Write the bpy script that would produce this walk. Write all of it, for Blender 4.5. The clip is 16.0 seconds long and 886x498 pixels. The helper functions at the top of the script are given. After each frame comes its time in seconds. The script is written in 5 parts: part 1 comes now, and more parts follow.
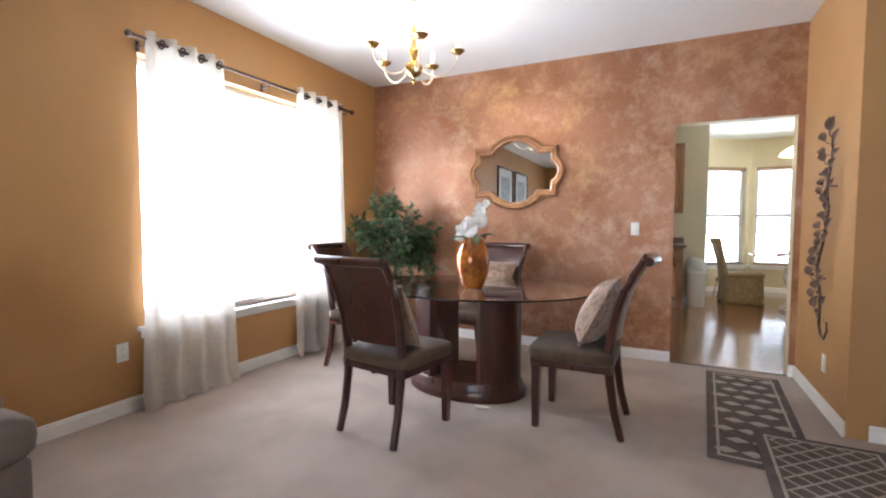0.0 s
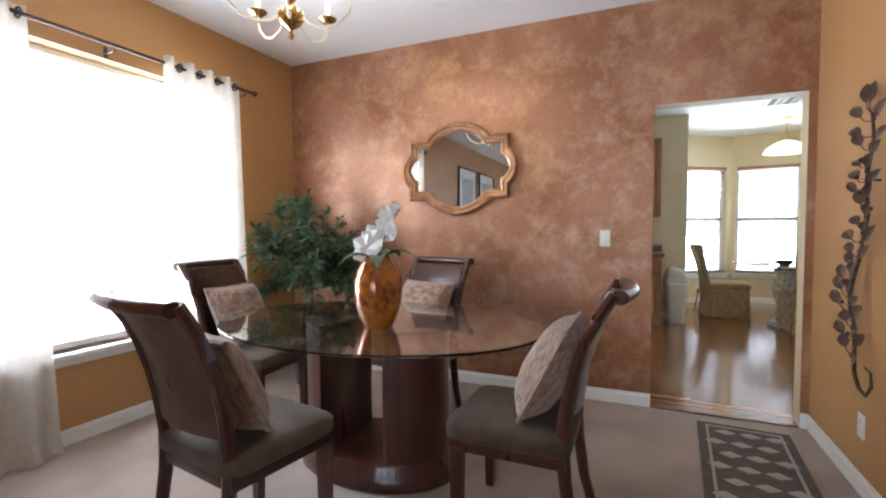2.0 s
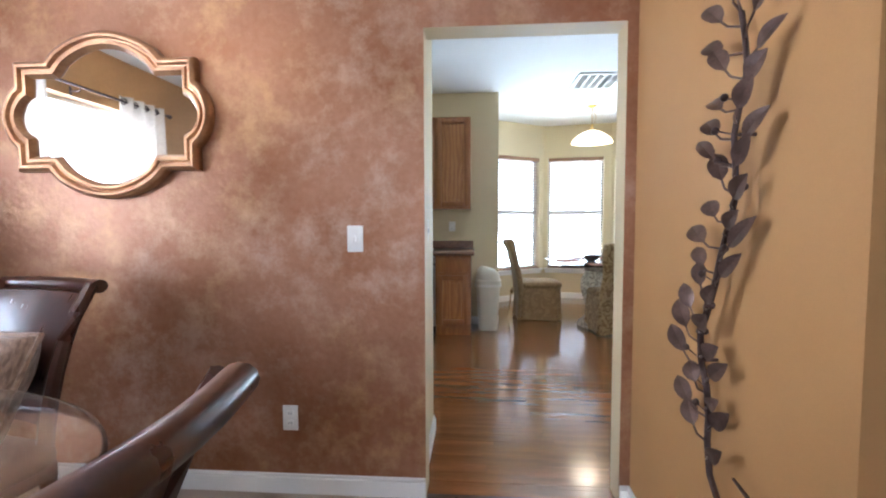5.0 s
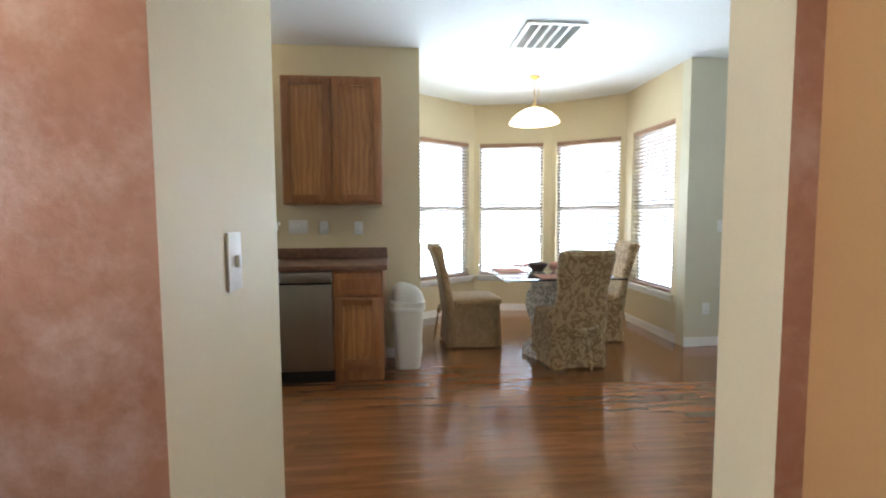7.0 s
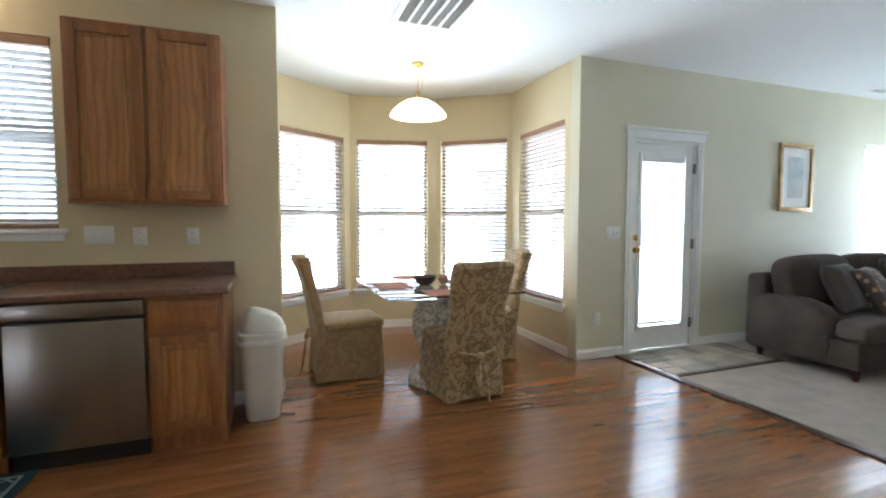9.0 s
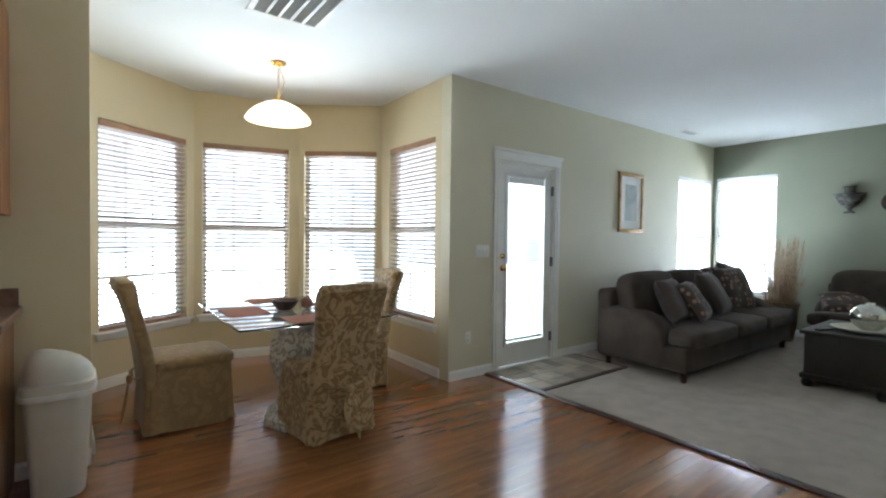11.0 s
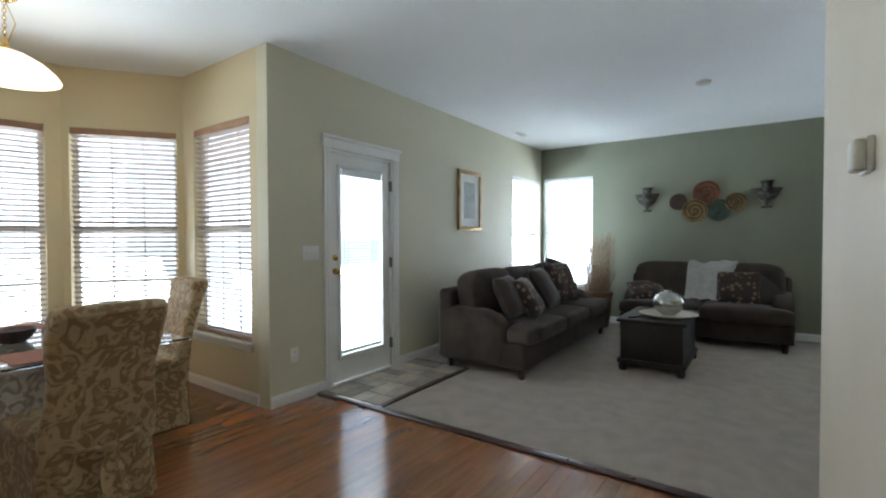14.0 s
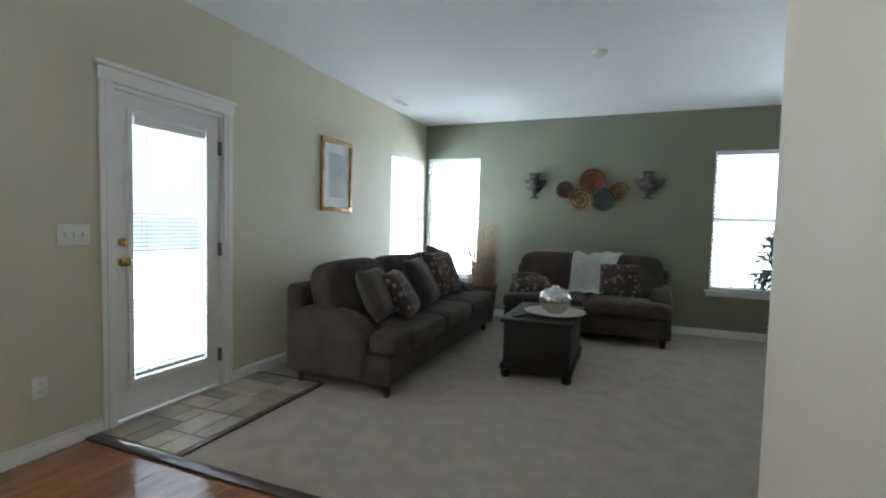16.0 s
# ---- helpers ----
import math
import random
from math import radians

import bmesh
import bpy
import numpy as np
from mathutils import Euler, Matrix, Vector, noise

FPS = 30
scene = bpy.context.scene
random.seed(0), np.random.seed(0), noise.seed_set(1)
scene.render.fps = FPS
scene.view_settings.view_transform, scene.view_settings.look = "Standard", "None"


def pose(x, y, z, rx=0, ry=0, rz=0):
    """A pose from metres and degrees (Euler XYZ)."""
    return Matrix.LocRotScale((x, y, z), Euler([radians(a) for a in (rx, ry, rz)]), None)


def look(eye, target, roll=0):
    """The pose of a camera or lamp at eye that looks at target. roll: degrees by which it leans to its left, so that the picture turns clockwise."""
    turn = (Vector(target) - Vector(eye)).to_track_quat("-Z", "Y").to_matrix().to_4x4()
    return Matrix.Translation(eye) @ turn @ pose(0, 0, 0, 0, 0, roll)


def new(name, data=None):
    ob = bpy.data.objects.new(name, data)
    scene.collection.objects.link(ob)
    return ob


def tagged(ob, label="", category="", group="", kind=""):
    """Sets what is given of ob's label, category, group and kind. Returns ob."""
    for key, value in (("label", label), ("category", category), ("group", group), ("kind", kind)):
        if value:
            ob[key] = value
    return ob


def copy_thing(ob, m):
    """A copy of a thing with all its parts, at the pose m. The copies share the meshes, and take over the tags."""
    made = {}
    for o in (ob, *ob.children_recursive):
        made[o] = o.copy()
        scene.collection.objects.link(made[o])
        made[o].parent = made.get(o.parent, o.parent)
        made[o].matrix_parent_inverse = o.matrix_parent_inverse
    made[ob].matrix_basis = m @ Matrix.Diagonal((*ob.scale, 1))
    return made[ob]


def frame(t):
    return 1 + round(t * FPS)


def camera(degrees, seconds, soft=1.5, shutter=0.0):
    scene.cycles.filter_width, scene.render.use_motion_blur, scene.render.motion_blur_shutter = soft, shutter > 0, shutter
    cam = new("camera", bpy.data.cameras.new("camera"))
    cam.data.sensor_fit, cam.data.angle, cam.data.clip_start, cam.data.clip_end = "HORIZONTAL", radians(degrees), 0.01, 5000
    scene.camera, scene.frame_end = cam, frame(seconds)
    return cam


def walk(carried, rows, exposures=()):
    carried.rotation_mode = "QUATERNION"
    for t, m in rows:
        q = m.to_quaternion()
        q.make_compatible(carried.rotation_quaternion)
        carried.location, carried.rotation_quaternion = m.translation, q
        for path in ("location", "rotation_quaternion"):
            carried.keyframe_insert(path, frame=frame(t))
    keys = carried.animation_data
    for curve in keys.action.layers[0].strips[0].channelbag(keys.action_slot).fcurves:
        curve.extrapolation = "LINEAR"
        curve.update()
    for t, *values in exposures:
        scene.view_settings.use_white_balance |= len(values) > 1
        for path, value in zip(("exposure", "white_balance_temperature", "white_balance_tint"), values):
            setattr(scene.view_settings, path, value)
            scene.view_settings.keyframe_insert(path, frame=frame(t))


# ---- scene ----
cam = camera(87.7, 16.0, soft=2.1)
PATH = [
    (0, (0.054, 0.243, 1.194), (-0.821, 2.038, 1.087), 0.2),
    (0.5, (0.04, 0.528, 1.21), (-0.856, 2.313, 1.099), -0.1),
    (1, (0.059, 0.789, 1.221), (-0.847, 2.568, 1.115), -0.3),
    (1.5, (0.037, 1.011, 1.224), (-0.824, 2.813, 1.128), -0.4),
    (2, (0.031, 1.247, 1.232), (-0.762, 3.081, 1.144), -0.2),
    (2.5, (0.073, 1.462, 1.233), (-0.642, 3.329, 1.154), -0.2),
    (3, (0.122, 1.695, 1.235), (-0.501, 3.595, 1.165), -0.1),
    (3.5, (0.179, 1.894, 1.232), (-0.327, 3.828, 1.17), 0.0),
    (4, (0.222, 2.133, 1.22), (-0.146, 4.098, 1.149), -0.1),
    (4.5, (0.278, 2.401, 1.205), (0.021, 4.382, 1.12), -0.3),
    (5, (0.322, 2.695, 1.234), (0.174, 4.686, 1.115), -0.2),
    (5.2, (0.384, 2.85, 1.247), (0.219, 4.839, 1.11), -0.2),
    (7.3, (0.401, 4.204, 1.274), (0.636, 6.185, 1.133), -0.3),
    (7.5, (0.42, 4.278, 1.273), (0.685, 6.256, 1.134), -0.3),
    (8, (0.416, 4.53, 1.245), (0.818, 6.485, 1.127), -0.5),
    (8.5, (0.499, 4.658, 1.275), (1.027, 6.583, 1.151), -0.3),
    (9, (0.526, 4.76, 1.272), (1.215, 6.633, 1.154), -0.0),
    (9.5, (0.543, 4.857, 1.282), (1.386, 6.668, 1.174), 0.3),
    (12, (0.641, 5.017, 1.291), (1.995, 6.488, 1.274), 0.3),
    (12.5, (0.671, 5.036, 1.298), (2.087, 6.448, 1.282), 0.0),
    (13, (0.771, 5.093, 1.277), (2.253, 6.436, 1.258), -0.2),
    (13.5, (0.893, 5.159, 1.282), (2.454, 6.409, 1.249), -0.3),
    (14, (1.027, 5.216, 1.278), (2.669, 6.357, 1.235), -0.2),
    (14.5, (1.21, 5.265, 1.272), (2.927, 6.289, 1.21), 0.1),
    (15, (1.418, 5.308, 1.266), (3.194, 6.225, 1.189), 0.6),
    (15.5, (1.669, 5.382, 1.28), (3.494, 6.194, 1.187), 1.0),
    (16, (1.89, 5.425, 1.27), (3.748, 6.159, 1.168), 1.4),
]
EXPOSURE = [(0, 0.84, 6250, 10), (1.1, 0.68, 6250, 10), (2.2, 0.55, 6150, 10), (3.6, 0.7, 5950, 10), (5.2, 0.8, 5750, 10), (7.4, 0.7, 6200, 10),
            (9.6, 0.44, 6250, 10), (12, -0.12, 6350, 10), (16, -0.14, 6350, 10)]
walk(cam, [(t, look(eye, target, roll)) for t, eye, target, roll in PATH], EXPOSURE)

# ---- world, sun and window light ----
world = bpy.data.worlds.new("sky")
scene.world = world
world.use_nodes = True
sky = world.node_tree.nodes.new("ShaderNodeTexSky")
sky.sky_type, sky.sun_disc, sky.sun_elevation, sky.sun_rotation = "NISHITA", False, radians(62), radians(150)
world.node_tree.nodes["Background"].inputs["Strength"].default_value = 0.12
world.node_tree.links.new(sky.outputs[0], world.node_tree.nodes["Background"].inputs["Color"])
sun = new("sun", bpy.data.lights.new("sun", "SUN"))
sun.data.energy, sun.data.angle, sun.data.color = 2.0, radians(0.6), (1, 0.96, 0.9)
sun.matrix_world = look((4, -9, 16), (0, 0, 0))


def sky_lamp(name, p0, p1, u0, u1, z0, z1, radiance, color=(1, 1, 1), near=0.6, below=0.8):
    """Daylight of one window, from the sky and from the sunlit ground below: a lamp just outside it, facing in."""
    p0, p1 = Vector((*p0, 0)), Vector((*p1, 0))
    u = (p1 - p0).normalized()
    n = Vector((u.y, -u.x, 0))
    lo, hi = z0 - below, z1 + 0.3
    c = p0 + u * (u0 - near + u1 + 0.6) / 2 + n * 0.22 + Vector((0, 0, (lo + hi) / 2))
    lamp = bpy.data.lights.new(name, "AREA")
    lamp.shape, lamp.size, lamp.size_y = "RECTANGLE", (u1 - u0) + near + 0.6, hi - lo
    lamp.energy, lamp.color = radiance * math.pi * lamp.size * lamp.size_y, color
    new(name, lamp).matrix_world = look(c, c - n)


def ground_lamp(name, at, towards, wide, deep, radiance, color):
    """A lamp added outside a row of windows to brighten ceilings, for sunlight thrown up by the ground."""
    lamp = bpy.data.lights.new(name, "AREA")
    lamp.shape, lamp.size, lamp.size_y = "RECTANGLE", wide, deep
    lamp.energy, lamp.color = radiance * math.pi * wide * deep, color
    new(name, lamp).matrix_world = look(at, towards)


def bulb(name, at, watts, radius=0.04, color=(1, 0.82, 0.6)):
    lamp = bpy.data.lights.new(name, "POINT")
    lamp.energy, lamp.shadow_soft_size, lamp.color = watts, radius, color
    new(name, lamp).location = at


# Plan: inner lines of the walls, the room on the left hand of each.
D_EAST, D_NORTH = ((0.98, 3.52), (0.98, 4.68)), ((0.98, 4.68), (-2.98, 4.68))
D_WEST = ((-2.98, 4.68), (-2.98, -3.5))
K_NORTH, K_WEST = ((0.571, 8.21), (-3.2, 8.21)), ((-3.2, 8.21), (-3.2, 4.81))
BAY = [(3.11, 8.381), (3.12, 9.51), (2.39, 10.06), (1.38, 10.24), (0.5, 9.62), (0.571, 8.341)]
L_EAST, L_NORTH = ((8.26, 2.4), (8.26, 8.25)), ((8.26, 8.25), (3.11, 8.25))
CEIL = 2.74
W_DINING = (0.66, 2.62, 0.53, 2.27)
W_KITCHEN = (1.27, 2.47, 1.23, 2.37)
W_BAY = [(0.10, 0.955, 0.48, 2.235), (0.055, 0.86, 0.48, 2.235), (0.105, 0.955, 0.48, 2.235), (0.085, 0.945, 0.48, 2.235)]
W_L1, W_L2, W_L3 = (5.0, 5.8, 0.52, 2.25), (0.07, 1.07, 0.5, 2.21), (0.96, 2.06, 0.57, 2.24)
PATIO = (3.74, 4.55, 0.0, 2.05)
DAY, COOL = (0.92, 0.98, 1.12), (0.82, 0.98, 1.2)
# Unseen south window, added so its lamp can brighten the dining room.
W_FRONT_UNSEEN = (1.2, 4.0, 0.5, 2.3)
sky_lamp("daylight_dining", *D_WEST, *W_DINING, 10.5, DAY)
sky_lamp("daylight_front", (-2.98, -3.5), (3.55, -3.5), *W_FRONT_UNSEEN, 2.4, DAY)
sky_lamp("daylight_sink", *K_NORTH, *W_KITCHEN, 2.2, COOL)
for i, w in enumerate(W_BAY):
    sky_lamp("daylight_bay", BAY[i], BAY[i + 1], *w, 1.6, COOL, 0.6 if i else 0.08)
sky_lamp("daylight_corner", *L_EAST, *W_L1, 9.0, COOL)
sky_lamp("daylight_corner_north", *L_NORTH, *W_L2, 9.0, COOL)
sky_lamp("daylight_east", *L_EAST, *W_L3, 9.0, COOL)
sky_lamp("daylight_patio", *L_NORTH, PATIO[0] + 0.1, PATIO[1] - 0.1, 0.3, 1.9, 1.25, COOL)
# Added fill lamps, far stronger than the ground's own bounce.
FILL_COOL = (0.85, 1, 1.1)
ground_lamp("ground_light_bay", (1.9, 12.3, 0.1), (1.9, 8.6, 2.4), 5.0, 2.2, 21.5, FILL_COOL)
ground_lamp("ground_light_east", (10.2, 6.2, 0.1), (7.6, 6.2, 2.5), 5.0, 2.0, 21.0, FILL_COOL)
ground_lamp("ground_light_north", (6.6, 10.3, 0.1), (6.6, 7.6, 2.5), 4.4, 2.0, 21.0, FILL_COOL)
ground_lamp("ground_light_west", (-5.0, 3.0, 0.1), (-2.4, 3.0, 2.5), 4.0, 2.0, 9.0, DAY)
for k in range(5):
    a = k * 2 * math.pi / 5 + 0.35
    bulb("candle_bulb", (-1.53 + 0.3 * math.cos(a), 3.03 + 0.3 * math.sin(a), 2.43), 2.2)
bulb("pendant_bulb", (1.82, 8.95, 2.33), 3.0)
bulb("sink_bulb", (-1.25, 7.95, 2.6), 4.5, 0.06)


# ---- materials ----
def mat(name, c1, c2=None, rough=0.6, metal=0.0, scale=6.0, fine=90.0, bump=0.15, dist=0.003, stretch=(1, 1, 1), spec=0.5,
        coat=0.0, spread=(0.35, 0.65), rnd=0.0, sheen=0.0, rough_var=0.08):
    """A surface of two tones mixed by coarse and fine noise, with relief and uneven gloss."""
    m = bpy.data.materials.new(name)
    m.use_nodes = True
    N, K = m.node_tree.nodes, m.node_tree.links
    b = N["Principled BSDF"]
    c2 = c2 or tuple(c * 0.88 for c in c1)
    tc, mp = N.new("ShaderNodeTexCoord"), N.new("ShaderNodeMapping")
    mp.inputs["Scale"].default_value = stretch
    K.new(tc.outputs["Object"], mp.inputs["Vector"])
    n1, n2 = N.new("ShaderNodeTexNoise"), N.new("ShaderNodeTexNoise")
    n1.inputs["Scale"].default_value, n1.inputs["Detail"].default_value = scale, 5
    n2.inputs["Scale"].default_value, n2.inputs["Detail"].default_value = fine, 3
    K.new(mp.outputs[0], n1.inputs["Vector"]), K.new(mp.outputs[0], n2.inputs["Vector"])
    add = N.new("ShaderNodeMath")
    add.operation = "MULTIPLY_ADD"
    add.inputs[1].default_value = 0.35
    K.new(n2.outputs[0], add.inputs[0]), K.new(n1.outputs[0], add.inputs[2])
    rp = N.new("ShaderNodeValToRGB")
    rp.color_ramp.elements[0].position, rp.color_ramp.elements[1].position = spread[0] + 0.17, spread[1] + 0.17
    rp.color_ramp.elements[0].color, rp.color_ramp.elements[1].color = (*c1, 1), (*c2, 1)
    K.new(add.outputs[0], rp.inputs[0])
    out = rp.outputs[0]
    if rnd:
        info, hsv, mr = N.new("ShaderNodeObjectInfo"), N.new("ShaderNodeHueSaturation"), N.new("ShaderNodeMapRange")
        mr.inputs["To Min"].default_value, mr.inputs["To Max"].default_value = 1 - rnd, 1 + rnd
        K.new(info.outputs["Random"], mr.inputs["Value"]), K.new(mr.outputs[0], hsv.inputs["Value"]), K.new(out, hsv.inputs["Color"])
        out = hsv.outputs[0]
    K.new(out, b.inputs["Base Color"])
    rr = N.new("ShaderNodeMapRange")
    rr.inputs["To Min"].default_value, rr.inputs["To Max"].default_value = max(0.02, rough - rough_var), min(1, rough + rough_var)
    K.new(n1.outputs[0], rr.inputs["Value"]), K.new(rr.outputs[0], b.inputs["Roughness"])
    b.inputs["Metallic"].default_value, b.inputs["Specular IOR Level"].default_value = metal, spec
    b.inputs["Coat Weight"].default_value, b.inputs["Coat Roughness"].default_value = coat, 0.08
    b.inputs["Sheen Weight"].default_value = sheen
    if bump:
        bp = N.new("ShaderNodeBump")
        bp.inputs["Strength"].default_value, bp.inputs["Distance"].default_value = bump, dist
        K.new(n2.outputs[0], bp.inputs["Height"]), K.new(bp.outputs[0], b.inputs["Normal"])
    return m


def glass(name, rough=0.0, tint=(1, 1, 1)):
    m = bpy.data.materials.new(name)
    m.use_nodes = True
    b = m.node_tree.nodes["Principled BSDF"]
    b.inputs["Base Color"].default_value, b.inputs["Roughness"].default_value = (*tint, 1), rough
    b.inputs["Transmission Weight"].default_value, b.inputs["IOR"].default_value = 1.0, 1.45
    return m


def faux_finish():
    """Hand-ragged copper, rose and gold glaze with a metallic sheen."""
    m = mat("faux_copper", (0.255, 0.102, 0.042), (0.385, 0.19, 0.11), 0.36, 0.38, 1.9, 34, 0.5, 0.004, spread=(0.3, 0.7), rough_var=0.14)
    N, K = m.node_tree.nodes, m.node_tree.links
    b = N["Principled BSDF"]
    base = b.inputs["Base Color"].links[0].from_socket
    tc = N.new("ShaderNodeTexCoord")
    g1, g2 = N.new("ShaderNodeTexNoise"), N.new("ShaderNodeTexNoise")
    g1.inputs["Scale"].default_value, g1.inputs["Detail"].default_value, g1.inputs["Distortion"].default_value = 6.5, 12, 0.0
    g1.inputs["Roughness"].default_value = 0.7
    g2.inputs["Scale"].default_value, g2.inputs["Detail"].default_value, g2.inputs["Roughness"].default_value = 1.1, 3, 0.5
    K.new(tc.outputs["Object"], g1.inputs["Vector"]), K.new(tc.outputs["Object"], g2.inputs["Vector"])
    r1 = N.new("ShaderNodeValToRGB")
    r1.color_ramp.elements[0].position, r1.color_ramp.elements[1].position = 0.47, 0.72
    r1.color_ramp.elements[1].color = (0.62, 0.62, 0.62, 1)
    K.new(g1.outputs[0], r1.inputs[0])
    tone = N.new("ShaderNodeValToRGB")
    tone.color_ramp.elements[0].position, tone.color_ramp.elements[1].position = 0.42, 0.6
    tone.color_ramp.elements[0].color, tone.color_ramp.elements[1].color = (0.57, 0.42, 0.32, 1), (0.62, 0.39, 0.165, 1)
    K.new(g2.outputs[0], tone.inputs[0])
    mx = N.new("ShaderNodeMix")
    mx.data_type = "RGBA"
    K.new(r1.outputs[0], mx.inputs["Factor"]), K.new(base, mx.inputs["A"]), K.new(tone.outputs[0], mx.inputs["B"])
    K.new(mx.outputs["Result"], b.inputs["Base Color"])
    return m


def wood(name, c1, c2, rough=0.35, coat=0.2, along="z", rnd=0.0, scale=3.0, bump=0.1):
    s = {"x": (0.12, 1, 1), "y": (1, 0.12, 1), "z": (1, 1, 0.12)}[along]
    return mat(name, c1, c2, rough, 0, scale * 4, 120, bump, 0.001, tuple(v * 1.6 for v in s), coat=coat, rnd=rnd, spread=(0.3, 0.6))


def grained(name, c1, c2, dark, rough=0.36, coat=0.25, rings=7.0, rnd=0.06):
    """Flat-sawn oak: arched dark growth lines over the fine grain."""
    m = wood(name, c1, c2, rough, coat, "z", rnd, 3.5, 0.1)
    N, K = m.node_tree.nodes, m.node_tree.links
    b = N["Principled BSDF"]
    base = b.inputs["Base Color"].links[0].from_socket
    tc, mp, wv, rp, mx = N.new("ShaderNodeTexCoord"), N.new("ShaderNodeMapping"), N.new("ShaderNodeTexWave"), N.new("ShaderNodeValToRGB"), N.new("ShaderNodeMix")
    mp.inputs["Scale"].default_value, mp.inputs["Location"].default_value = (1.0, 1.0, 0.22), (0.13, 0.0, 0.05)
    wv.inputs["Scale"].default_value, wv.inputs["Distortion"].default_value = rings, 9.0
    wv.inputs["Detail"].default_value, wv.inputs["Detail Scale"].default_value = 3.0, 1.3
    rp.color_ramp.elements[0].position, rp.color_ramp.elements[1].position = 0.45, 0.95
    rp.color_ramp.elements[0].color, rp.color_ramp.elements[1].color = (0, 0, 0, 1), (0.6, 0.6, 0.6, 1)
    mx.data_type = "RGBA"
    mx.inputs["B"].default_value = (*dark, 1)
    K.new(tc.outputs["Object"], mp.inputs["Vector"]), K.new(mp.outputs[0], wv.inputs["Vector"]), K.new(wv.outputs[0], rp.inputs[0])
    K.new(rp.outputs[0], mx.inputs["Factor"]), K.new(base, mx.inputs["A"]), K.new(mx.outputs["Result"], b.inputs["Base Color"])
    return m


def pattern(name, c1, c2, scale, kind="damask", rough=0.8, base=None):
    """Cloth with a woven motif."""
    m = mat(name, c1, c2, rough, 0, 5, 300, 0.3, 0.002, sheen=0.2)
    N, K = m.node_tree.nodes, m.node_tree.links
    b = N["Principled BSDF"]
    tc = N.new("ShaderNodeTexCoord")
    rp = N.new("ShaderNodeValToRGB")
    if kind == "damask":
        t = N.new("ShaderNodeTexNoise")
        t.inputs["Scale"].default_value, t.inputs["Detail"].default_value, t.inputs["Distortion"].default_value = scale, 1.0, 2.2
        rp.color_ramp.elements[0].position, rp.color_ramp.elements[1].position = 0.44, 0.57
    else:
        t = N.new("ShaderNodeTexVoronoi")
        t.inputs["Scale"].default_value = scale
        rp.color_ramp.elements[0].position, rp.color_ramp.elements[1].position = 0.25, 0.4
    K.new(tc.outputs["Object"], t.inputs["Vector"])
    rp.color_ramp.elements[0].color, rp.color_ramp.elements[1].color = (*c1, 1), (*c2, 1)
    K.new(t.outputs[0], rp.inputs[0]), K.new(rp.outputs[0], b.inputs["Base Color"])
    return m


def glow(name, color, strength):
    m = mat(name, color, None, 0.4, bump=0)
    b = m.node_tree.nodes["Principled BSDF"]
    b.inputs["Emission Color"].default_value, b.inputs["Emission Strength"].default_value = (*color, 1), strength
    return m


OCHRE = mat("ochre_wall_paint", (0.46, 0.25, 0.093), (0.425, 0.229, 0.084), 0.55, scale=1.5, fine=220, bump=0.12, dist=0.0015)
COPPER = faux_finish()
BEIGE = mat("beige_wall_paint", (0.62, 0.52, 0.33), (0.58, 0.485, 0.305), 0.6, scale=1.2, fine=220, bump=0.12, dist=0.0015)
CREAM = mat("cream_wall_paint", (0.62, 0.58, 0.43), (0.585, 0.55, 0.41), 0.6, scale=1.2, fine=220, bump=0.12, dist=0.0015)
PINKBEIGE = mat("pink_beige_wall_paint", (0.60, 0.525, 0.41), (0.565, 0.495, 0.385), 0.6, scale=1.2, fine=220, bump=0.12, dist=0.0015)
SAGE = mat("sage_wall_paint", (0.235, 0.245, 0.18), (0.215, 0.225, 0.165), 0.6, scale=1.2, fine=220, bump=0.12, dist=0.0015)
CEILING = mat("ceiling_paint", (0.82, 0.83, 0.82), (0.79, 0.8, 0.79), 0.9, scale=1, fine=160, bump=0.25, dist=0.003)
TRIM = mat("white_trim_paint", (0.8, 0.79, 0.76), (0.76, 0.75, 0.72), 0.35, scale=3, fine=120, bump=0.05)
CARPET = mat("beige_carpet", (0.50, 0.40, 0.325), (0.36, 0.28, 0.22), 0.95, scale=2.2, fine=330, bump=0.9, dist=0.008, sheen=0.25)
CARPET2 = mat("grey_beige_carpet", (0.45, 0.38, 0.315), (0.365, 0.305, 0.25), 0.95, scale=7, fine=330, bump=0.9, dist=0.008, sheen=0.25)
PLANK = wood("oak_floor", (0.31, 0.125, 0.043), (0.20, 0.075, 0.025), 0.18, 0.7, "x", 0.15, 2.5, 0.002)
PLANK.node_tree.nodes["Principled BSDF"].inputs["Coat Roughness"].default_value = 0.12
JOINT = mat("floor_joint", (0.07, 0.027, 0.01), None, 0.8)
CHERRY = wood("cherry_wood", (0.062, 0.0155, 0.008), (0.036, 0.009, 0.005), 0.3, 0.35, "z")
OAK = wood("honey_oak", (0.36, 0.148, 0.045), (0.25, 0.094, 0.027), 0.38, 0.25, "z", 0.06, 4.0)
DARKWOOD = wood("black_brown_wood", (0.010, 0.007, 0.006), (0.018, 0.012, 0.010), 0.5, 0.0, "x")
OAKPANEL = grained("honey_oak_panel", (0.46, 0.215, 0.07), (0.36, 0.15, 0.045), (0.25, 0.092, 0.026))
GRASS = mat("lawn", (0.07, 0.13, 0.03), (0.04, 0.09, 0.02), 0.9, scale=3, fine=60, bump=0.6, dist=0.03)
